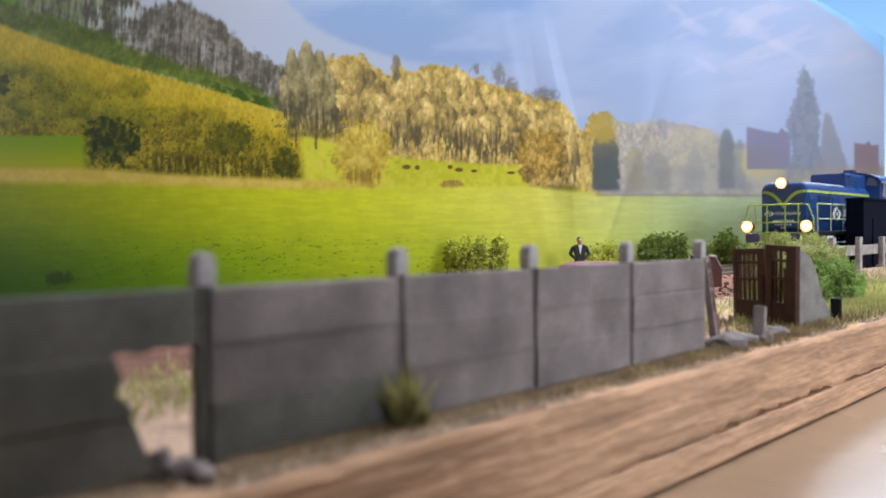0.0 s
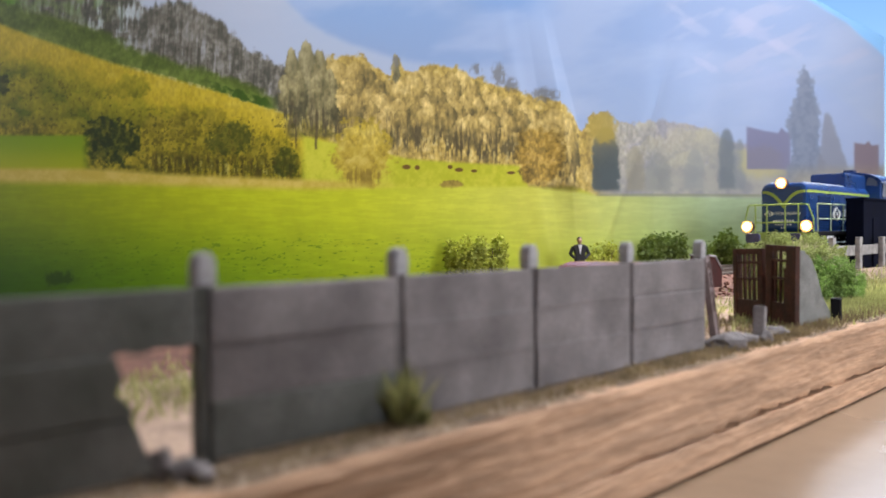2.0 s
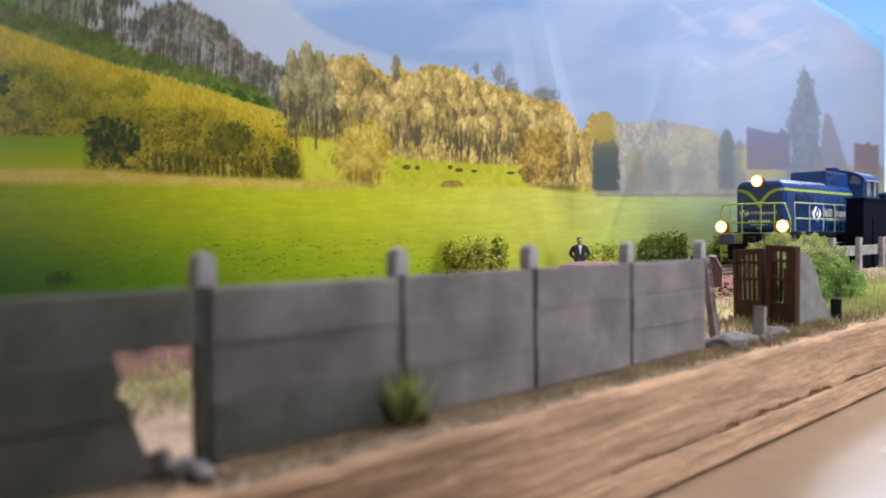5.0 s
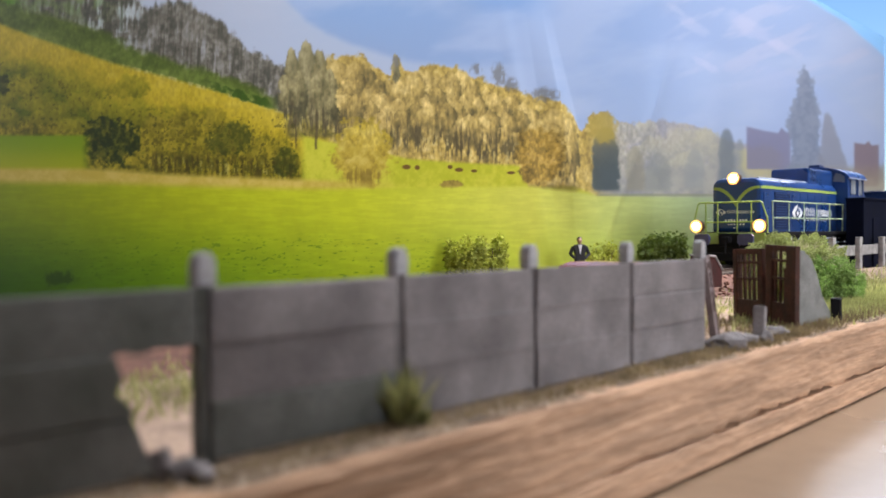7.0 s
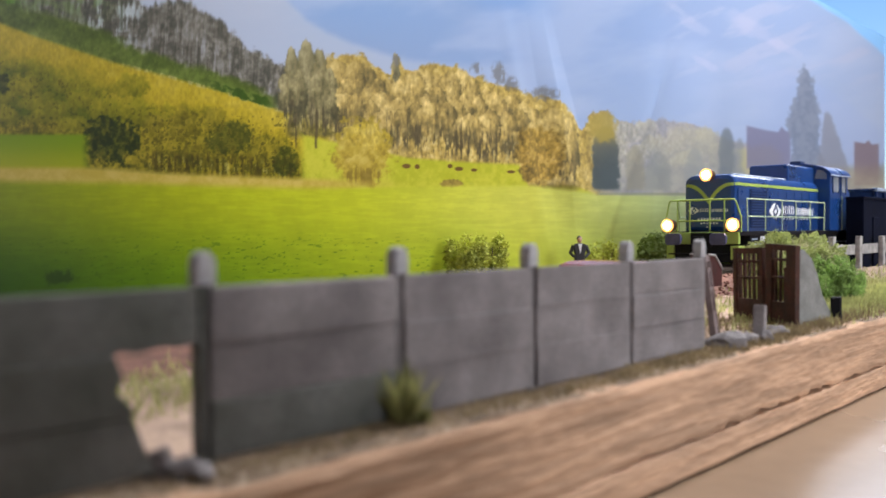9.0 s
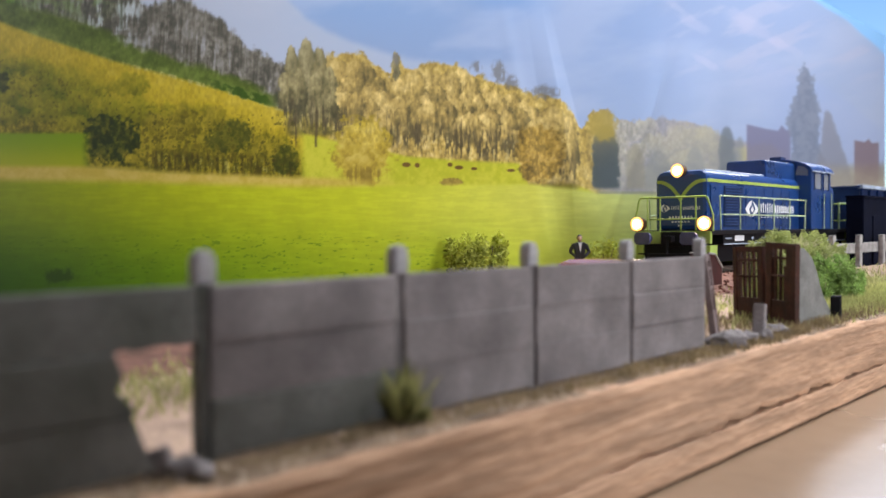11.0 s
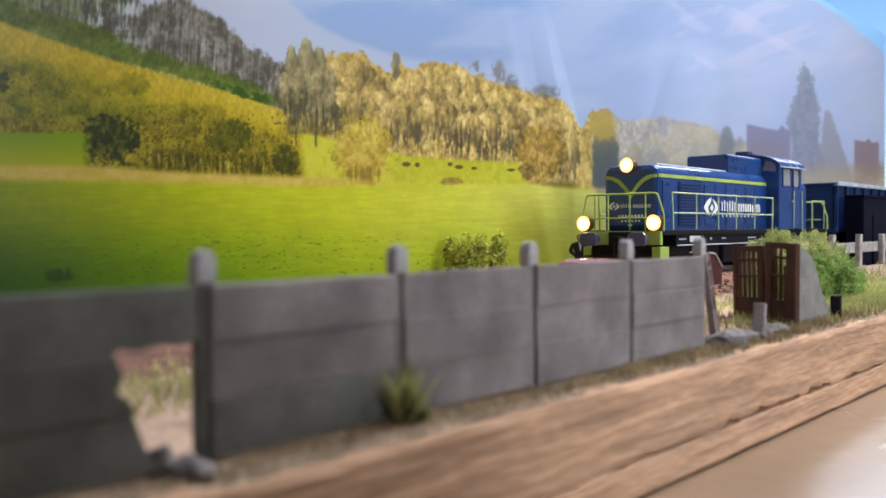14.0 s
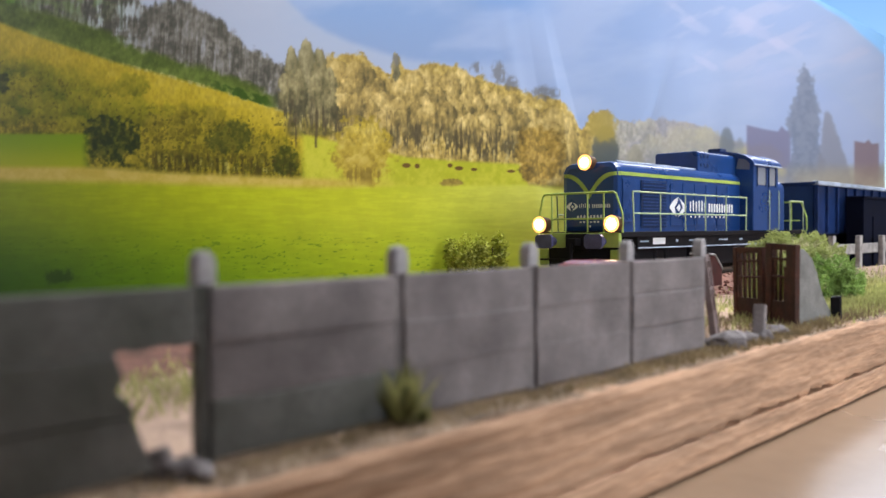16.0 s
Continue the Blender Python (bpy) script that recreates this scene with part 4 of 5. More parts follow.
# ---- bushes, grass ----
def leaf_cloud(bm, rng, n, rx, ry, rz, size, lumps, flat=0.25):
    cores = [(((k + 0.5) / lumps * 2 - 1) * rx * 0.72, rng.uniform(-1, 1) * ry * 0.6, rz * (0.12 + 0.58 * rng.random() * (1 - 0.55 * ((k + 0.5) / lumps * 2 - 1) ** 2)), rng.uniform(0.34, 0.56)) for k in range(lumps)]
    for i in range(n):
        cx, cy, cz, cr = cores[rng.randrange(lumps)]
        cr *= 0.9 + 0.2 * rng.random()
        d = Vector((rng.gauss(0, 1), rng.gauss(0, 1), rng.gauss(0, 1))).normalized() * (0.3 + 0.78 * rng.random() ** 0.7)
        p = Vector((cx + d.x * cr * min(rx, 1.5 * rz) * 0.9, cy + d.y * cr * ry * 0.9, max(0.02, cz + d.z * cr * rz * 0.9)))
        s = size * rng.uniform(0.5, 1.3)
        a = Vector((rng.gauss(0, 1), rng.gauss(0, 1), rng.gauss(0, 0.7))).normalized()
        b = a.cross(Vector((rng.gauss(0, 1), rng.gauss(0, 1), rng.gauss(0, 1)))).normalized()
        c = a.cross(b)
        vs = [bm.verts.new(p + q) for q in (a * s, b * s * 0.7 + c * s * flat, -a * s, -b * s * 0.7 + c * s * flat)]
        bm.faces.new(vs)


def leaf_dome(bm, rng, n, rx, ry, rz, size, seed):
    """A dense, uneven mound of small leaves, thickest near its surface."""
    for i in range(n):
        d = Vector((rng.gauss(0, 1), rng.gauss(0, 1), abs(rng.gauss(0, 1)))).normalized()
        k = (0.62 + 0.38 * rng.random() ** 0.45) * (1 + 0.30 * noise.noise(d * 2.4 + Vector((seed, 0, 0))) + 0.22 * noise.noise(d * 6 + Vector((0, seed, 0))))
        p = Vector((d.x * rx * k, d.y * ry * k, max(0.0, d.z) ** 0.65 * rz * k))
        s = size * rng.uniform(0.5, 1.3)
        a = Vector((rng.gauss(0, 1), rng.gauss(0, 1), rng.gauss(0, 0.7))).normalized()
        b = a.cross(Vector((rng.gauss(0, 1), rng.gauss(0, 1), rng.gauss(0, 1)))).normalized()
        c = a.cross(b)
        bm.faces.new([bm.verts.new(p + q) for q in (a * s, b * s * 0.6 + c * s * 0.25, -a * s, -b * s * 0.6 + c * s * 0.25)])


def bush(x, y, z, rx, ry, rz, n, seed, leaf, label, size=0.10, lumps=9, straws=0):
    rng = random.Random(seed)
    b = thing("bush", at(x, y, z), label, "bush")
    bm = B()
    for i in range(7):
        a = rng.uniform(0, 6.28)
        rod(bm, (0, 0, -0.1), (math.cos(a) * rx * 0.5, math.sin(a) * ry * 0.5, rz * rng.uniform(0.5, 0.9)), 0.035, 0.012, 5)
    part("stem", bm, TWIG, b)
    bm = B()
    if lumps:
        leaf_cloud(bm, rng, n, rx, ry, rz, size, lumps)
    else:
        leaf_dome(bm, rng, n, rx, ry, rz, size, seed)
    part("foliage", bm, leaf, b)
    if straws:
        bm = B()
        for i in range(straws):
            d = Vector((rng.gauss(0, 1), rng.gauss(0, 1), abs(rng.gauss(0, 1)) + 0.4)).normalized()
            p = Vector((d.x * rx * 0.92, d.y * ry * 0.92, d.z ** 0.65 * rz * 0.92))
            w = Vector((rng.gauss(0, 0.8), rng.gauss(0, 0.8), 0.7)).normalized() * rng.uniform(0.14, 0.34)
            o = w.cross(Vector((rng.random(), 1, 0))).normalized() * 0.013
            bm.faces.new([bm.verts.new(q) for q in (p - o, p + o, p + w * 0.6 + o, p + w)])
        part("straw_tuft", bm, STRAW, b, "pale dry stalks")
    return b


def bushes():
    bush(22.1, 19.2, -0.35, 0.95, 0.5, 1.85, 4200, 1, LEAF, "small bright green bush before the backdrop", 0.075)
    bush(23.7, 19.3, -0.35, 0.6, 0.45, 1.6, 2000, 2, LEAF, "small bright green bush before the backdrop", 0.09)
    bush(30.9, 19.2, -0.35, 1.3, 0.5, 1.4, 1500, 3, LEAF, "low green bush before the backdrop", 0.09)
    bush(36.0, 19.2, -0.35, 2.4, 0.6, 1.75, 3000, 4, LEAF_DARK, "wide dark green bush before the backdrop", 0.10)
    bush(41.5, 19.2, -0.35, 2.8, 0.6, 1.6, 2600, 5, LEAF_DARK, "wide dark green bush before the backdrop", 0.10)
    bush(47.5, 19.2, -0.35, 3.0, 0.6, 1.6, 2200, 15, LEAF_DARK, "wide dark green bush before the backdrop", 0.10)
    bush(23.6, 9.1, -0.42, 1.95, 0.7, 1.50, 38000, 6, LEAF_PALE, "pale straw-green bush with dry stalks", 0.034, 0, 900)
    bush(23.9, 8.5, -0.45, 1.8, 0.8, 1.52, 36000, 16, LEAF_PALE, "pale straw-green bush with dry stalks", 0.034, 0, 900)
    bush(23.4, 7.7, -0.5, 1.5, 0.6, 1.12, 26000, 7, LEAF_FRESH, "bright green leafy bush beside the gate", 0.034, 0, 100)


def tufts(name, label, material, spots, seed, tall):
    """Blades of static grass, many per spot: (x, y, spread x, spread y, count, scale)."""
    rng = random.Random(seed)
    bm = B()
    for x, y, sx, sy, n, k in spots:
        for i in range(n):
            px, py = x + rng.gauss(0, 0.5) * sx, y + rng.gauss(0, 0.5) * sy
            if py < EDGE_Y + 0.15:
                continue
            p = Vector((px, py, ground_z(px, py) - 0.02))
            w = Vector((rng.gauss(0, 0.35), rng.gauss(0, 0.35), 1)).normalized() * tall * k * rng.uniform(0.4, 1.2)
            s = Vector((rng.gauss(0, 1), rng.gauss(0, 1), 0)).normalized() * 0.016 * k
            bm.faces.new([bm.verts.new(q) for q in (p - s, p + s, p + w * 0.6 + s * 0.5 + Vector((0, 0, 0)), p + w)])
    tagged(part(name, bm, material), label, "grass", "", "stuff")


def grass():
    tufts("grass_green", "light green grass tufts at the fence foot and on the bank", GRASS_GREEN,
          [(5.0, 9.3, 14, 1.4, 5200, 0.9), (13, 9.2, 12, 1.6, 3600, 0.9), (22, 6.9, 5, 1.0, 3800, 1.1), (27, 7.4, 6, 1.6, 4200, 1.2), (19.5, 6.5, 2, 0.5, 900, 1.1), (23.5, 6.75, 5, 0.9, 12000, 0.75), (25.5, 7.0, 5, 0.9, 7000, 0.8)], 21, 0.22)
    tufts("grass_tuft", "olive green grass tuft growing at a fence post", GRASS_OLIVE, [(5.90, 5.97, 0.08, 0.05, 190, 2.6), (6.0, 5.93, 0.18, 0.10, 130, 1.5)], 23, 0.22)
    tufts("grass_dry", "dry straw-coloured grass along the fence foot", GRASS_DRY,
          [(7.0, 5.85, 6.0, 0.24, 2600, 0.5), (11.0, 5.8, 5.0, 0.25, 2600, 0.55), (14.5, 5.85, 4, 0.3, 2400, 0.7), (18, 6.1, 4, 0.4, 1800, 0.9), (23, 6.3, 7, 0.5, 2000, 0.9), (30, 7.5, 9, 1.8, 900, 0.8), (15, 7.6, 3, 1.0, 1500, 0.9), (4.6, 5.85, 1.6, 0.24, 500, 0.5)], 22, 0.20)


def crumbs():
    """Pale plaster crumbs and small stones along the board's rim and the fence foot."""
    rng = random.Random(31)
    bm = B()
    for i in range(420):
        x = 3 + 30 * rng.random() ** 1.6
        y = rng.choice((EDGE_Y + 0.16 + abs(rng.gauss(0, 0.10)), rng.uniform(EDGE_Y + 0.15, 6.0)))
        s = rng.uniform(0.010, 0.034) * (1.5 if rng.random() < 0.08 else 1)
        stone(bm, Matrix.Translation((x, y, ground_z(x, y) + s * 0.2)) @ Matrix.Rotation(rng.random() * 3, 4, (rng.random(), 1, rng.random())) @ Matrix.Diagonal((1.4 * s, s, 0.7 * s, 1)))
    tagged(part("crumbs", bm, PLASTER), "pale plaster crumbs along the rim of the board", "crumbs", "", "stuff")


# ---- car, figurine ----
def red_car(m, label):
    c = thing("car", m, label, "car")
    bm = B()
    prism(bm, [(0, 0.25), (4.0, 0.25), (4.05, 0.55), (3.95, 0.72), (2.9, 0.82), (0.35, 0.86), (0.02, 0.7)], -0.78, 0.78, "y", 0.08)
    part("body", bm, CAR_RED, c)
    bm = B()
    prism(bm, [(0.45, 0.82), (2.95, 0.82), (2.3, 1.24), (2.0, 1.30), (1.1, 1.31), (0.85, 1.26)], -0.66, 0.66, "y", 0.10)
    part("cabin", bm, CAR_RED, c)
    for s in (-1, 1):
        bm = B()
        prism(bm, [(0.75, 0.86), (2.6, 0.86), (2.2, 1.18), (1.0, 1.18)], s * 0.655, s * 0.668, "y")
        part("window", bm, GLASS, c)
        for x in (0.75, 3.2):
            bm = B()
            rod(bm, (x, s * 0.62, 0.28), (x, s * 0.80, 0.28), 0.28, seg=18)
            part("wheel", bm, BLACK, c)


def figurine():
    """A tiny painted figurine, a plain shape."""
    bm = B()

    def dab(index, faces):
        for f in faces:
            f.material_index = index

    for k in (-1, 1):
        rod(bm, (k * 0.10, 0, 0), (k * 0.11, 0, 0.85), 0.085, 0.11, 8)
        rod(bm, (k * 0.24, 0, 1.44), (k * 0.37, 0.02, 1.14), 0.075, 0.065, 8)
        rod(bm, (k * 0.37, 0.02, 1.16), (k * 0.20, -0.10, 0.98), 0.065, 0.05, 8)
    prism(bm, [(-0.20, 0.80), (0.20, 0.80), (0.19, 1.1), (0.27, 1.42), (0.20, 1.50), (0.06, 1.53), (-0.06, 1.53), (-0.20, 1.50), (-0.27, 1.42), (-0.19, 1.1)], -0.12, 0.12, "y", 0.05)
    old = set(bm.faces)
    rod(bm, (0, 0, 1.5), (0, 0, 1.62), 0.055, seg=8)
    bmesh.ops.create_icosphere(bm, subdivisions=2, radius=0.115, matrix=Matrix.Translation((0, 0, 1.66)) @ Matrix.Diagonal((0.85, 1, 1.15, 1)))
    dab(1, set(bm.faces) - old)
    old = set(bm.faces)
    bmesh.ops.create_icosphere(bm, subdivisions=2, radius=0.12, matrix=Matrix.Translation((0, 0.035, 1.71)) @ Matrix.Diagonal((0.9, 1, 0.9, 1)))
    dab(0, set(bm.faces) - old)
    old = set(bm.faces)
    prism(bm, [(0, 1.14), (0.075, 1.50), (-0.075, 1.50)], -0.135, -0.11, "y")
    dab(2, set(bm.faces) - old)
    ob = part("figurine", bm, (CLOTH, SKIN, WHITE), m=at(28.1, 18.6, -0.62, 0, 0, -45))
    tagged(ob, "tiny dark painted model figurine standing on the ground", "figurine")


# ---- train ----
def railing(parent, pts_posts, z0, z1, mid=True, r=0.035, lean_ends=0.0, coat=None):
    """A handrail along a straight line of post feet (x, y)."""
    for i, (x, y) in enumerate(pts_posts):
        bm = B()
        top = (x + (lean_ends if i == 0 else -lean_ends if i == len(pts_posts) - 1 else 0), y, z1)
        rod(bm, (x, y, z0), top, r, seg=6)
        part("handrail_post", bm, coat or LIME, parent)
    a, b = pts_posts[0], pts_posts[-1]
    for z in ((z1, (z0 + z1) / 2 - 0.05) if mid else (z1,)):
        bm = B()
        k = lean_ends * (z - z0) / (z1 - z0)
        way = Vector((b[0] - a[0], b[1] - a[1], 0)).normalized() * 1.0
        rod(bm, (a[0] + (k if abs(way.x) > .5 else 0), a[1], z), (b[0] - (k if abs(way.x) > .5 else 0), b[1], z), r, seg=6)
        part("handrail", bm, coat or LIME, parent)


def hood_outline(half, z0, z1, r=0.35):
    pts = [(-half, z0), (half, z0)]
    for i in range(7):
        a = math.pi / 2 * i / 6
        pts.append((half - r + r * math.cos(a), z1 - r + r * math.sin(a)))
    for i in range(7):
        a = math.pi / 2 + math.pi / 2 * i / 6
        pts.append((-half + r + r * math.cos(a), z1 - r + r * math.sin(a)))
    return pts


def emblem(bm, x, z, s, put, wide=1.0):
    """A plain two-part swirl shape; put(a, b) gives the place on the panel."""
    hook = [(0.05, 1.0), (-0.45, 0.72), (-0.95, 0.1), (-1.0, -0.1), (-0.6, -0.62), (-0.2, -0.95), (-0.32, -0.5), (-0.42, -0.05), (-0.1, 0.42)]
    leaf = [(0.12, 0.85), (0.5, 0.55), (0.98, 0.08), (0.9, -0.3), (0.35, -0.72), (0.0, -0.98), (0.12, -0.6), (0.5, -0.1), (0.42, 0.25)]
    for shape in (hook, leaf):
        bm.faces.new([bm.verts.new(put(x + p * s * wide, z + q * s)) for p, q in shape])
    bm.faces.new([bm.verts.new(put(x + p * s * wide, z + q * s)) for p, q in ((-0.22, -0.1), (0.08, -0.45), (0.3, -0.05), (0.1, 0.3))])


def letter_bars(bm, x0, x1, z0, z1, n, put, seed=1, fill=0.60):
    """A word as plain upright bars with cut corners."""
    rng = random.Random(seed)
    w = (x1 - x0) / n
    for i in range(n):
        a, b = x0 + i * w, x0 + (i + fill) * w
        h = z1 - (z1 - z0) * (0.12 if rng.random() < 0.4 else 0)
        c = min(0.25 * (b - a), 0.25 * (h - z0))
        bm.faces.new([bm.verts.new(put(*q)) for q in ((a + c, z0), (b - c, z0), (b, z0 + c), (b, h - c), (b - c, h), (a + c, h), (a, h - c), (a, z0 + c))])


def wheelset(parent, x, r=0.5):
    w = part("wheelset", wheel_bm(r), BLACK, parent, m=at(x, 0, r))
    return w


def wheel_bm(r):
    bm = B()
    for s in (-1, 1):
        rod(bm, (0, s * 0.69, 0), (0, s * 0.82, 0), r, seg=24)
        rod(bm, (0, s * 0.66, 0), (0, s * 0.69, 0), r + 0.04, seg=24)
        for i in range(6):
            a = i * math.pi / 3
            rod(bm, (math.cos(a) * r * 0.25, s * 0.83, math.sin(a) * r * 0.25), (math.cos(a) * r * 0.8, s * 0.83, math.sin(a) * r * 0.8), 0.04, seg=5)
    rod(bm, (0, -0.9, 0), (0, 0.9, 0), 0.09, seg=10)
    return bm


SPIN = []  # wheelsets with their place and radius


def bogie(parent, x, wheelbase):
    bm = B()
    for s in (-1, 1):
        prism(bm, [(x - wheelbase / 2 - 0.75, 0.40), (x - wheelbase / 2 - 0.3, 0.2), (x + wheelbase / 2 + 0.3, 0.2), (x + wheelbase / 2 + 0.75, 0.40), (x + wheelbase / 2 + 0.6, 0.86), (x + 0.6, 0.78), (x - 0.6, 0.78), (x - wheelbase / 2 - 0.6, 0.86)], s * 1.0 - 0.07, s * 1.0 + 0.07, "y", 0.02)
        for q in (-0.35, 0.35):
            rod(bm, (x + q, s * 1.05, 0.35), (x + q, s * 1.05, 0.8), 0.11, seg=10)
    part("bogie_frame", bm, BLACK, parent)
    for q in (-wheelbase / 2, wheelbase / 2):
        SPIN.append((wheelset(parent, x + q), x + q, 0.5))


def buffers(parent, x, way):
    for s in (-1, 1):
        bm = B()
        rod(bm, (x, s * 0.875, 1.05), (x - way * 0.5, s * 0.875, 1.05), 0.13, seg=14)
        prism(bm, [(s * 0.875 + 0.31 * a, 1.05 + 0.21 * b) for a, b in ((-1, -.6), (-.75, -1), (.75, -1), (1, -.6), (1, .6), (.75, 1), (-.75, 1), (-1, .6))], x - way * 0.5, x - way * 0.62, "x", 0.02)
        part("buffer", bm, BUFFER, parent, smooth=False)
    bm = B()
    box(bm, min(x, x - way * 0.42), max(x, x - way * 0.42), -0.14, 0.14, 0.92, 1.14, 0.03)
    rod(bm, (x - way * 0.4, 0, 1.0), (x - way * 0.45, 0, 0.5), 0.05, seg=8)
    part("coupling", bm, BLACK, parent)


def locomotive():
    L = thing("locomotive", at(21.27, TRACK_Y, 0), "dark blue diesel locomotive model with lime handrails, headlights lit", "locomotive")
    bm = B()
    box(bm, 0.62, 15.3, -1.42, 1.42, 1.16, 1.33, 0.03)
    box(bm, 1.7, 14.4, -1.36, 1.36, 0.82, 1.18, 0.03)
    part("frame", bm, BLACK, L)
    for s in (-1, 1):
        bm = B()
        rod(bm, (1.7, s * 1.385, 0.83), (14.4, s * 1.385, 0.83), 0.022, seg=6)
        part("sill_line", bm, PALE_PAINT_GLINT, L)
        for q, w, h in ((2.62, 0.78, 0.20), (1.85, 0.5, 0.05), (4.1, 0.14, 0.08), (5.0, 0.34, 0.05), (7.2, 0.7, 0.05), (8.9, 0.25, 0.07)):
            bm = B()
            y0, y1 = sorted((s * 1.362, s * 1.368))
            box(bm, q, q + w, y0, y1, 1.03 - h / 2, 1.03 + h / 2)
            part("data_panel", bm, WHITE if w > 0.75 else PALE_PAINT_GLINT, L)
    for x, way in ((0.62, 1), (15.28, -1)):
        bm = B()
        box(bm, x - 0.08, x + 0.08, -1.42, 1.42, 0.86, 1.30, 0.03)
        part("buffer_beam", bm, LIME, L)
        for s in (-1, 1):
            bm = B()
            box(bm, min(x - 0.06 * way, x + 0.5 * way), max(x - 0.06 * way, x + 0.5 * way), s * 1.26 - 0.15, s * 1.26 + 0.15, 0.30, 0.80, 0.02)
            part("step", bm, LIME, L)
        bm = B()
        box(bm, x - 0.12, x + 0.12, -0.42, 0.42, 0.75, 1.28, 0.04)
        part("drawgear", bm, BLACK, L)
        bm = B()
        prism(bm, [(-1.08, 0.2), (1.08, 0.2), (1.10, 0.85), (-1.10, 0.85)], x - 0.02, x + 0.14, "x", 0.02)
        rod(bm, (x - 0.3 * way, -1.2, 0.5), (x - 0.3 * way, 1.2, 0.5), 0.03, seg=6)
        part("rail_guard", bm, BLACK, L)
        buffers(L, x, way)
    # long hood with rounded nose
    bm = B()
    prism(bm, hood_outline(1.0, 1.33, 3.45), 1.2, 9.9, "x", 0.17)
    hood = part("hood", bm, BLUE, L)
    bm = B()
    prism(bm, hood_outline(1.0, 1.33, 3.32), 12.1, 14.1, "x", 0.10)
    part("short_hood", bm, BLUE, L)
    for s in (-1, 1):
        y = s * 1.006
        for a, b, z0, z1, mt in ((1.42, 2.2, 1.6, 2.92, BLUE), (2.5, 4.1, 1.45, 2.92, BLUE_DARK)):
            bm = B()
            box(bm, a, b, min(y, s * 1.035), max(y, s * 1.035), z0, z1, 0.012)
            p = part("side_door", bm, mt, hood)
            if mt is BLUE_DARK:
                for i in range(14):
                    bm = B()
                    zz = z0 + 0.08 + i * (z1 - z0 - 0.14) / 13
                    box(bm, a + 0.08, b - 0.08, min(s * 1.03, s * 1.06), max(s * 1.03, s * 1.06), zz - 0.018, zz + 0.018)
                    part("louvre", bm, BLUE, p)
        for i in range(6):
            bm = B()
            a = 4.4 + i * 0.85
            box(bm, a, a + 0.78, min(y, s * 1.02), max(y, s * 1.02), 1.5, 2.92, 0.012)
            part("side_door", bm, BLUE, hood)
        put = lambda a, b: (a, s * 1.032, b)
        bm = B()
        # rounded swirl and word as plain shapes
        emblem(bm, 4.9, 2.12, 0.34, put, 1.75 if s < 0 else -1.75)
        part("emblem", bm, WHITE, hood, "white swirl emblem")
        bm = B()
        letter_bars(bm, 5.72, 7.0, 1.98, 2.37, 6, put, 3, 0.40)
        letter_bars(bm, 7.12, 9.15, 1.97, 2.28, 10, put, 5, 0.58)
        letter_bars(bm, 5.75, 8.6, 1.78, 1.85, 9, put, 7, 0.35)
        part("side_lettering", bm, WHITE, hood, "white lettering as plain bars")
        # pale ribs; the long rod paints the highlight along the hood's edge
        bm = B()
        for i in range(9):
            rod(bm, (1.9 + i * 0.85, s * 0.72, 3.42), (2.0 + i * 0.85, s * 0.72, 3.42), 0.05, seg=6)
        rod(bm, (1.6, s * 0.70, 3.455), (9.8, s * 0.70, 3.455), 0.042, seg=6)
        part("rib_and_edge_glint", bm, PALE_PAINT_GLINT, hood)
    # lime stripe along both sides, round the nose corners and down to a V
    for s in (-1, 1):
        way = [(9.75, 1.014, 3.075), (1.55, 1.014, 3.075)]
        way += [(1.386 - 0.2 * math.sin(q * math.pi / 12), 0.814 + 0.2 * math.cos(q * math.pi / 12), 3.075 - 0.002 * q) for q in range(7)]
        way += [(1.184, q, z) for q, z in ((0.72, 3.05), (0.6, 3.01), (0.48, 2.95), (0.36, 2.86), (0.25, 2.75), (0.15, 2.63), (0.06, 2.51), (0.0, 2.44))]
        bm = B()
        rows = []
        for i, (x, q, z) in enumerate(way):
            h = 0.055 if i < 9 else 0.055 + 0.008 * (i - 8)
            rows.append([bm.verts.new((x, s * q, z - h)), bm.verts.new((x, s * q, z + h))])
        for a, b in zip(rows, rows[1:]):
            bm.faces.new((a[0], b[0], b[1], a[1]))
        part("lime_stripe", bm, LIME, hood, "lime green stripe that dips to a V on the nose")
    bm = B()
    put = lambda a, b: (1.186, -a, b)
    emblem(bm, -0.62, 2.12, 0.15, put, 1.45)
    letter_bars(bm, -0.36, 0.06, 2.06, 2.2, 6, put, 3, 0.38)
    letter_bars(bm, 0.1, 0.76, 2.05, 2.17, 10, put, 5, 0.55)
    letter_bars(bm, -0.45, 0.5, 1.74, 1.84, 8, put)
    letter_bars(bm, -0.35, 0.4, 1.60, 1.66, 6, put)
    letter_bars(bm, -0.1, 0.1, 1.46, 1.53, 2, put)
    part("nose_lettering", bm, WHITE, hood, "white lettering as plain bars")
    for y, x, z, r in ((0.0, 0.93, 3.43, 0.165), (-1.275, 0.36, 1.56, 0.175), (1.275, 0.36, 1.56, 0.175)):
        bm = B()
        rod(bm, (x, y, z), (x + 0.35, y, z), r + 0.05, seg=20)
        if z < 2:
            box(bm, x + 0.05, x + 0.3, y - 0.08, y + 0.08, 1.3, z)
        lamp = part("headlight", bm, LAMP_RIM, L)
        bm = B()
        r_ = bmesh.ops.create_uvsphere(bm, u_segments=16, v_segments=10, radius=r * 0.92)
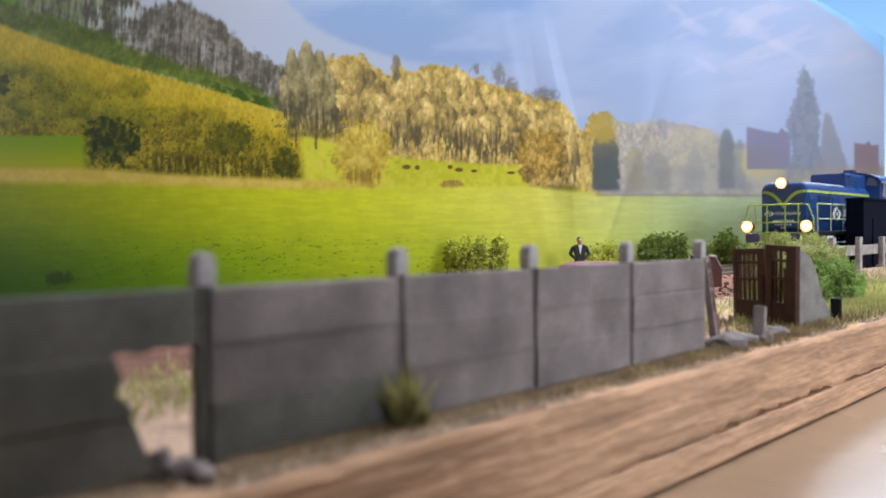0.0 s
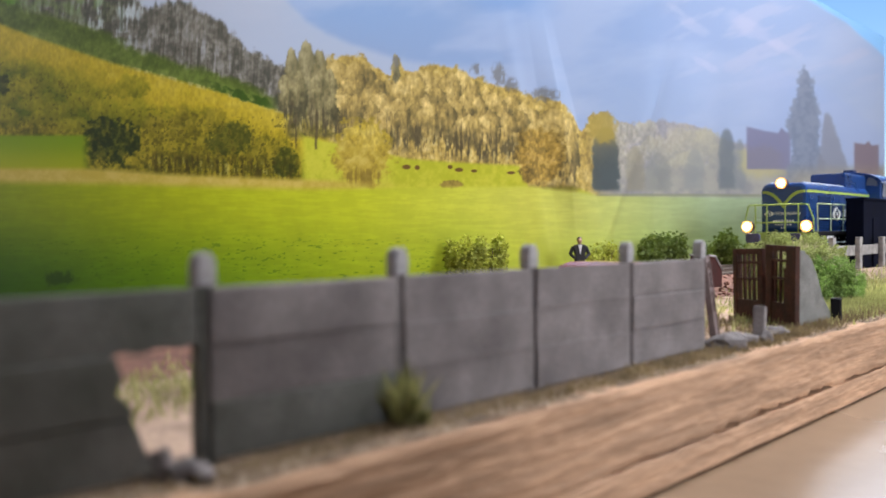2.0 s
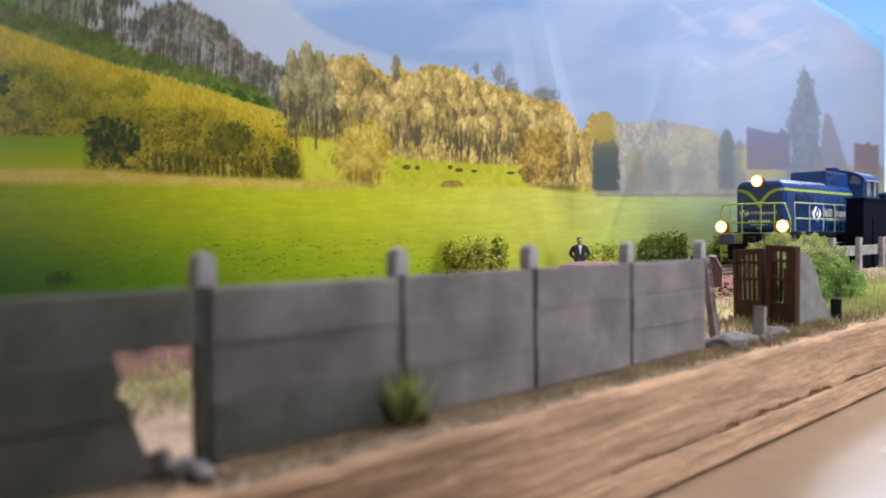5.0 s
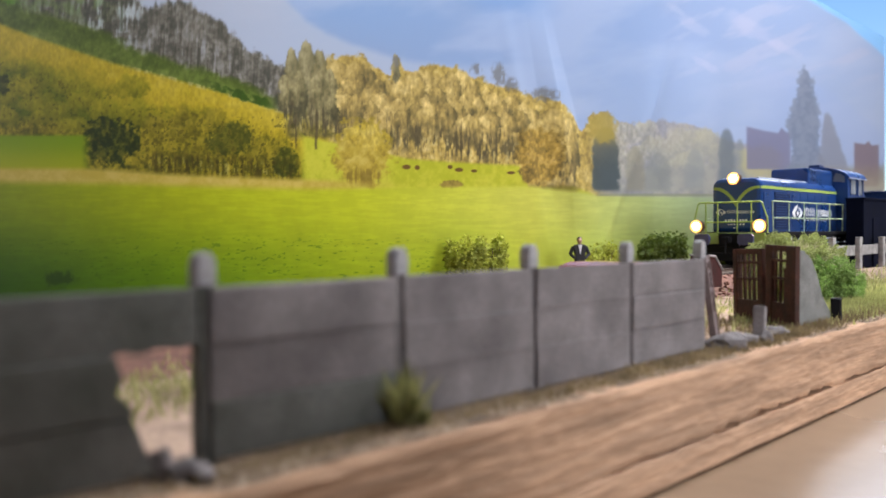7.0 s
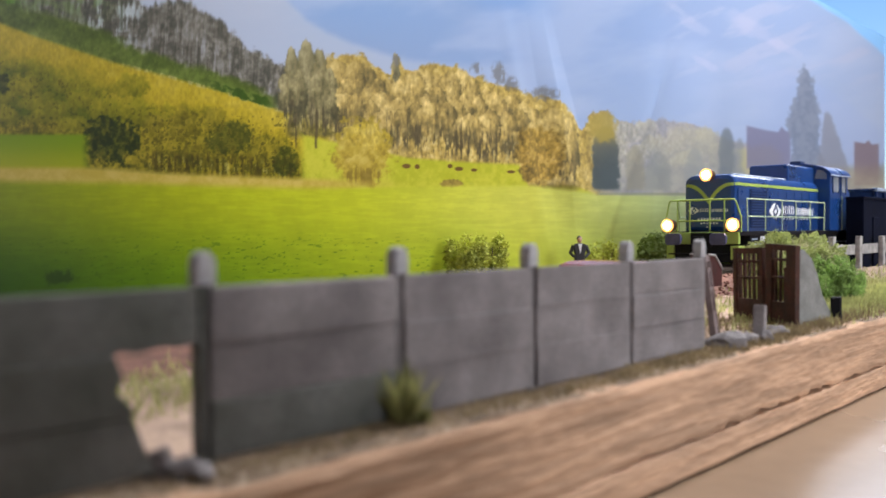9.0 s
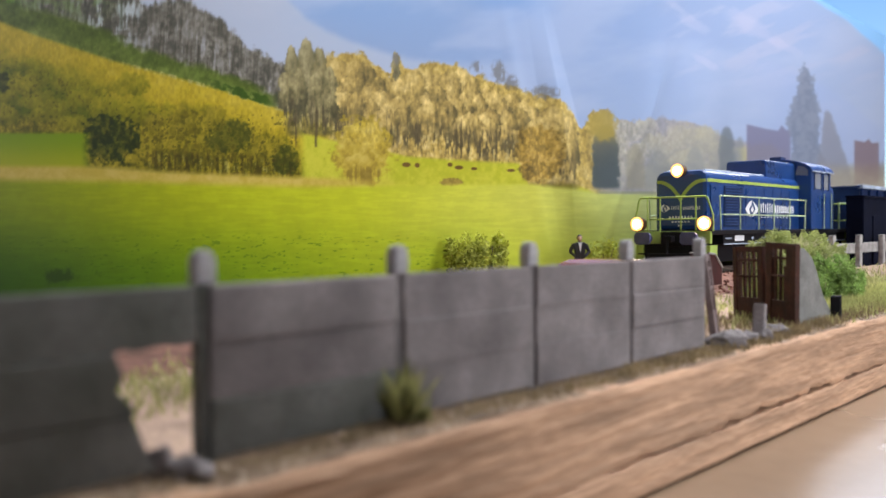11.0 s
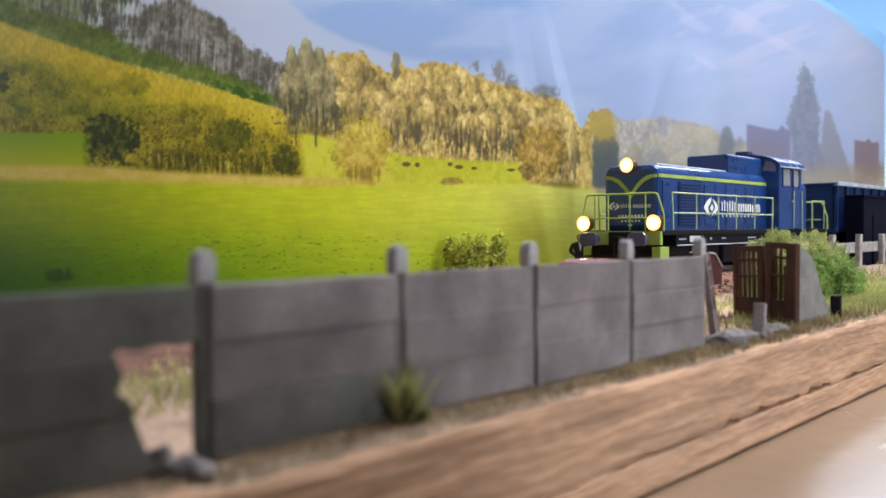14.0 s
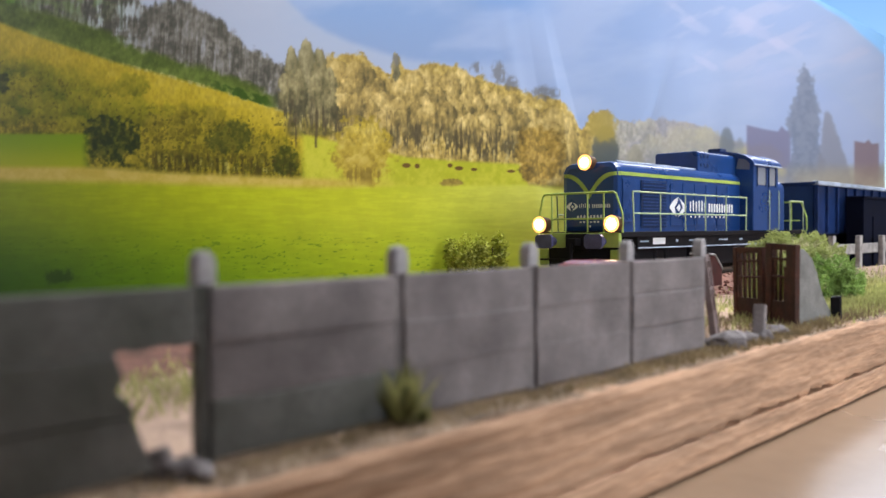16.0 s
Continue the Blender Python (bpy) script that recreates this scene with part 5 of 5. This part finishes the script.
        bmesh.ops.transform(bm, matrix=Matrix.Translation((x - 0.01, y, z)) @ Matrix.Diagonal((0.45, 1, 1, 1)), verts=r_["verts"])
        part("lens", bm, LAMP, lamp, "glowing warm white lens", smooth=True)
        # glowing disc added behind the lens as its halo
        bm = B()
        rod(bm, (x - 0.012, y, z), (x + 0.01, y, z), r + 0.07, seg=20)
        part("halo_ring", bm, GLOW_RING, lamp, "glowing ring added for the amber halo")
    # box on the hood before the cab, with bolts
    bm = B()
    prism(bm, hood_outline(0.82, 3.3, 4.10, 0.12), 6.75, 9.85, "x", 0.05)
    boxtop = part("cooler_box", bm, BLUE, L)
    for x in (7.0, 7.25, 7.5):
        for z in (3.62, 3.95):
            for s in (-1, 1):
                bm = B()
                rod(bm, (x, s * 0.82, z), (x, s * 0.835, z), 0.07, seg=10)
                part("port", bm, BLUE_DARK, boxtop)
    # cab
    arch = [(-1.5, 1.33), (1.5, 1.33), (1.5, 3.72)] + [(1.5 * math.cos(a), 3.72 + 0.52 * math.sin(a)) for a in [math.pi * i / 14 for i in range(1, 14)]] + [(-1.5, 3.72)]
    bm = B()
    prism(bm, arch, 9.8, 12.15, "x", 0.04)
    cab = part("cab", bm, BLUE, L)
    bm = B()
    roof = [(1.58 * math.cos(a), 3.72 + 0.58 * math.sin(a)) for a in [math.pi * i / 16 for i in range(17)]] + [(1.52 * math.cos(a), 3.72 + 0.50 * math.sin(a)) for a in [math.pi * (16 - i) / 16 for i in range(17)]]
    prism(bm, roof, 9.68, 12.3, "x")
    part("cab_roof", bm, BLUE, cab)
    bm = B()
    box(bm, 9.75, 10.3, -0.25, 0.25, 4.2, 4.42, 0.04)
    part("roof_vent", bm, BLUE_DARK, cab)
    for s in (-1, 1):
        y0, y1 = sorted((s * 1.495, s * 1.512))
        for a, b in ((10.15, 10.9), (11.22, 11.8)):
            bm = B()
            box(bm, a, b, y0, y1, 3.02, 3.66, 0.008)
            part("cab_window", bm, GLASS, cab)
            bm = B()
            for q in ((a - .05, a), (b, b + .05)):
                box(bm, q[0], q[1], min(s * 1.5, s * 1.53), max(s * 1.5, s * 1.53), 2.97, 3.71)
            part("window_frame", bm, BLUE_DARK, cab)
        bm = B()
        box(bm, 11.15, 11.9, min(s * 1.5, s * 1.52), max(s * 1.5, s * 1.52), 1.4, 2.95, 0.01)
        part("cab_door", bm, BLUE, cab)
        bm = B()
        for x in (11.1, 12.0):
            rod(bm, (x, s * 1.58, 1.35), (x, s * 1.58, 2.85), 0.02, seg=6)
        rod(bm, (10.95, s * 1.58, 2.42), (11.1, s * 1.58, 2.42), 0.02, seg=6)
        part("grab_rail", bm, LIME_PALE, cab)
        # pale rod stands for the highlight on the cab roof's edge
        bm = B()
        rod(bm, (9.68, s * 1.575, 3.74), (12.3, s * 1.575, 3.74), 0.03, seg=6)
        part("roof_edge_glint", bm, PALE_PAINT_GLINT, cab)
        bm = B()
        prism(bm, [(s * q, z) for q, z in ((0.85, 3.62), (1.36, 3.56), (1.36, 3.80), (1.2, 3.95), (0.95, 4.0))], 9.785, 9.80, "x")
        part("front_window", bm, GLASS, cab)
    # handrails
    for x in (0.64, 15.2):
        for y in (1.0, 0.5, -0.29, -0.85):
            bm = B()
            rod(bm, (x, y, 1.3), (x, y, 2.49), 0.03, seg=6)
            part("handrail_post", bm, LIME, L)
        bm = B()
        pts = [(1.46, 1.3), (1.46, 1.85), (1.33, 2.42), (1.25, 2.49), (-1.2, 2.49), (-1.27, 2.43), (-1.48, 1.85), (-1.48, 1.3)]
        for (a, b), (c, d) in zip(pts, pts[1:]):
            rod(bm, (x, a, b), (x, c, d), 0.034, seg=6)
        part("handrail", bm, LIME, L)
        bm = B()
        rod(bm, (x, 1.0, 1.72), (x, -1.2, 1.72), 0.028, seg=6)
        part("handrail", bm, LIME, L)
    for s in (-1, 1):
        railing(L, [(x, s * 1.36) for x in (1.5, 3.1, 4.75, 6.2, 7.8, 9.45)], 1.33, 2.52, True, 0.025, -0.08, LIME_PALE)
        railing(L, [(x, s * 1.36) for x in (13.7, 15.15)], 1.33, 2.5, False, 0.022, 0.0, LIME_PALE)
    bm = B()
    box(bm, 5.4, 10.2, -1.25, 1.25, 0.16, 0.84, 0.08)
    part("fuel_tank", bm, BLACK, L)
    bogie(L, 3.6, 2.6)
    bogie(L, 12.0, 2.6)
    return L


def wagon(x):
    w = thing("coal_wagon", at(21.27 + x, TRACK_Y, 0), "blue open goods wagon model loaded with coal", "wagon", "goods wagons")
    bm = B()
    box(bm, 0, 12.8, -1.45, 1.45, 1.15, 1.3, 0.02)
    for s in (-1, 1):
        box(bm, 0, 12.8, s * 1.42 - 0.04, s * 1.42 + 0.04, 1.25, 3.28)
    box(bm, 0, 0.08, -1.42, 1.42, 1.25, 3.28)
    box(bm, 12.72, 12.8, -1.42, 1.42, 1.25, 3.28)
    part("body", bm, WAGON_BLUE, w)
    for s in (-1, 1):
        for i in range(11):
            bm = B()
            a = 0.02 + i * 1.26
            box(bm, a, a + 0.16, min(s * 1.46, s * 1.58), max(s * 1.46, s * 1.58), 1.2, 3.25, 0.02)
            part("rib", bm, WAGON_BLUE, w)
        # rim coloured pale for the overhead reflection on it
        bm = B()
        box(bm, -0.05, 12.85, s * 1.5 - 0.12, s * 1.5 + 0.12, 3.22, 3.40, 0.03)
        part("rim", bm, PALE_PAINT_GLINT, w)
    for a in (-0.06, 12.75):
        bm = B()
        box(bm, a, a + 0.12, -1.5, 1.5, 3.25, 3.36, 0.02)
        part("rim", bm, WAGON_BLUE, w)
    bm = B()
    n, k = 46, 12
    g = [[bm.verts.new((0.1 + 12.6 * i / n, -1.36 + 2.72 * j / k, 2.85 + 0.62 * math.sin(math.pi * j / k) * min(1, 4 * min(i, n - i) / n + 0.3) + 0.12 * noise.noise((i * 0.7, j * 0.7, x)))) for j in range(k + 1)] for i in range(n + 1)]
    for i in range(n):
        for j in range(k):
            bm.faces.new((g[i][j], g[i + 1][j], g[i + 1][j + 1], g[i][j + 1]))
    part("coal_load", bm, COAL, w)
    bm = B()
    box(bm, 0.2, 12.6, -0.2, 0.2, 0.75, 1.16)
    for s in (-1, 1):
        box(bm, 0, 12.8, s * 1.3 - 0.06, s * 1.3 + 0.06, 0.9, 1.16)
    part("underframe", bm, BLACK, w)
    buffers(w, 0.0, 1)
    buffers(w, 12.8, -1)
    bogie(w, 2.3, 1.8)
    bogie(w, 10.5, 1.8)
    return w


walls()
windows()
added_overhead_lamp()
phone()
table()
baseboard()
ground()
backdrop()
track()
fence()
rubble()
gates()
field_fence()
tool_chest()
hut()
bushes()
grass()
crumbs()
red_car(at(12.55, 8.7, -0.50), "small faded red car parked behind the fence")
figurine()
loco = locomotive()
wagons = [wagon(16.2), wagon(30.4)]

FRONT_X = [(0, 36.63), (2.4, 36.63), (2.7, 36.56), (3.0, 36.335), (3.5, 35.757), (4.0, 35.181), (4.5, 34.61), (5.0, 34.045), (5.5, 33.48), (6.0, 32.915),
           (6.5, 32.344), (7.0, 31.781), (7.5, 31.206), (8.0, 30.62), (8.5, 30.0), (9.0, 29.415), (9.5, 28.85), (10.0, 28.285), (10.5, 27.72), (11.0, 27.155),
           (11.5, 26.588), (12.0, 26.0), (12.5, 25.43), (13.0, 24.849), (13.5, 24.275), (14.0, 23.71), (14.5, 23.11), (15.0, 22.461), (15.5, 21.84), (16.0, 21.27)]


def motions():
    """The train rolls in: first still, then at an even pace, its wheels turning."""
    walk(loco, [(t, at(x, TRACK_Y, 0)) for t, x in FRONT_X])
    for w, off in zip(wagons, (16.2, 30.4)):
        walk(w, [(t, at(x + off, TRACK_Y, 0)) for t, x in FRONT_X])
    for w, x, r in SPIN:
        walk(w, [(t, at(x, 0, r, 0, math.degrees((q - 36.63) / r), 0)) for t, q in FRONT_X])


motions()
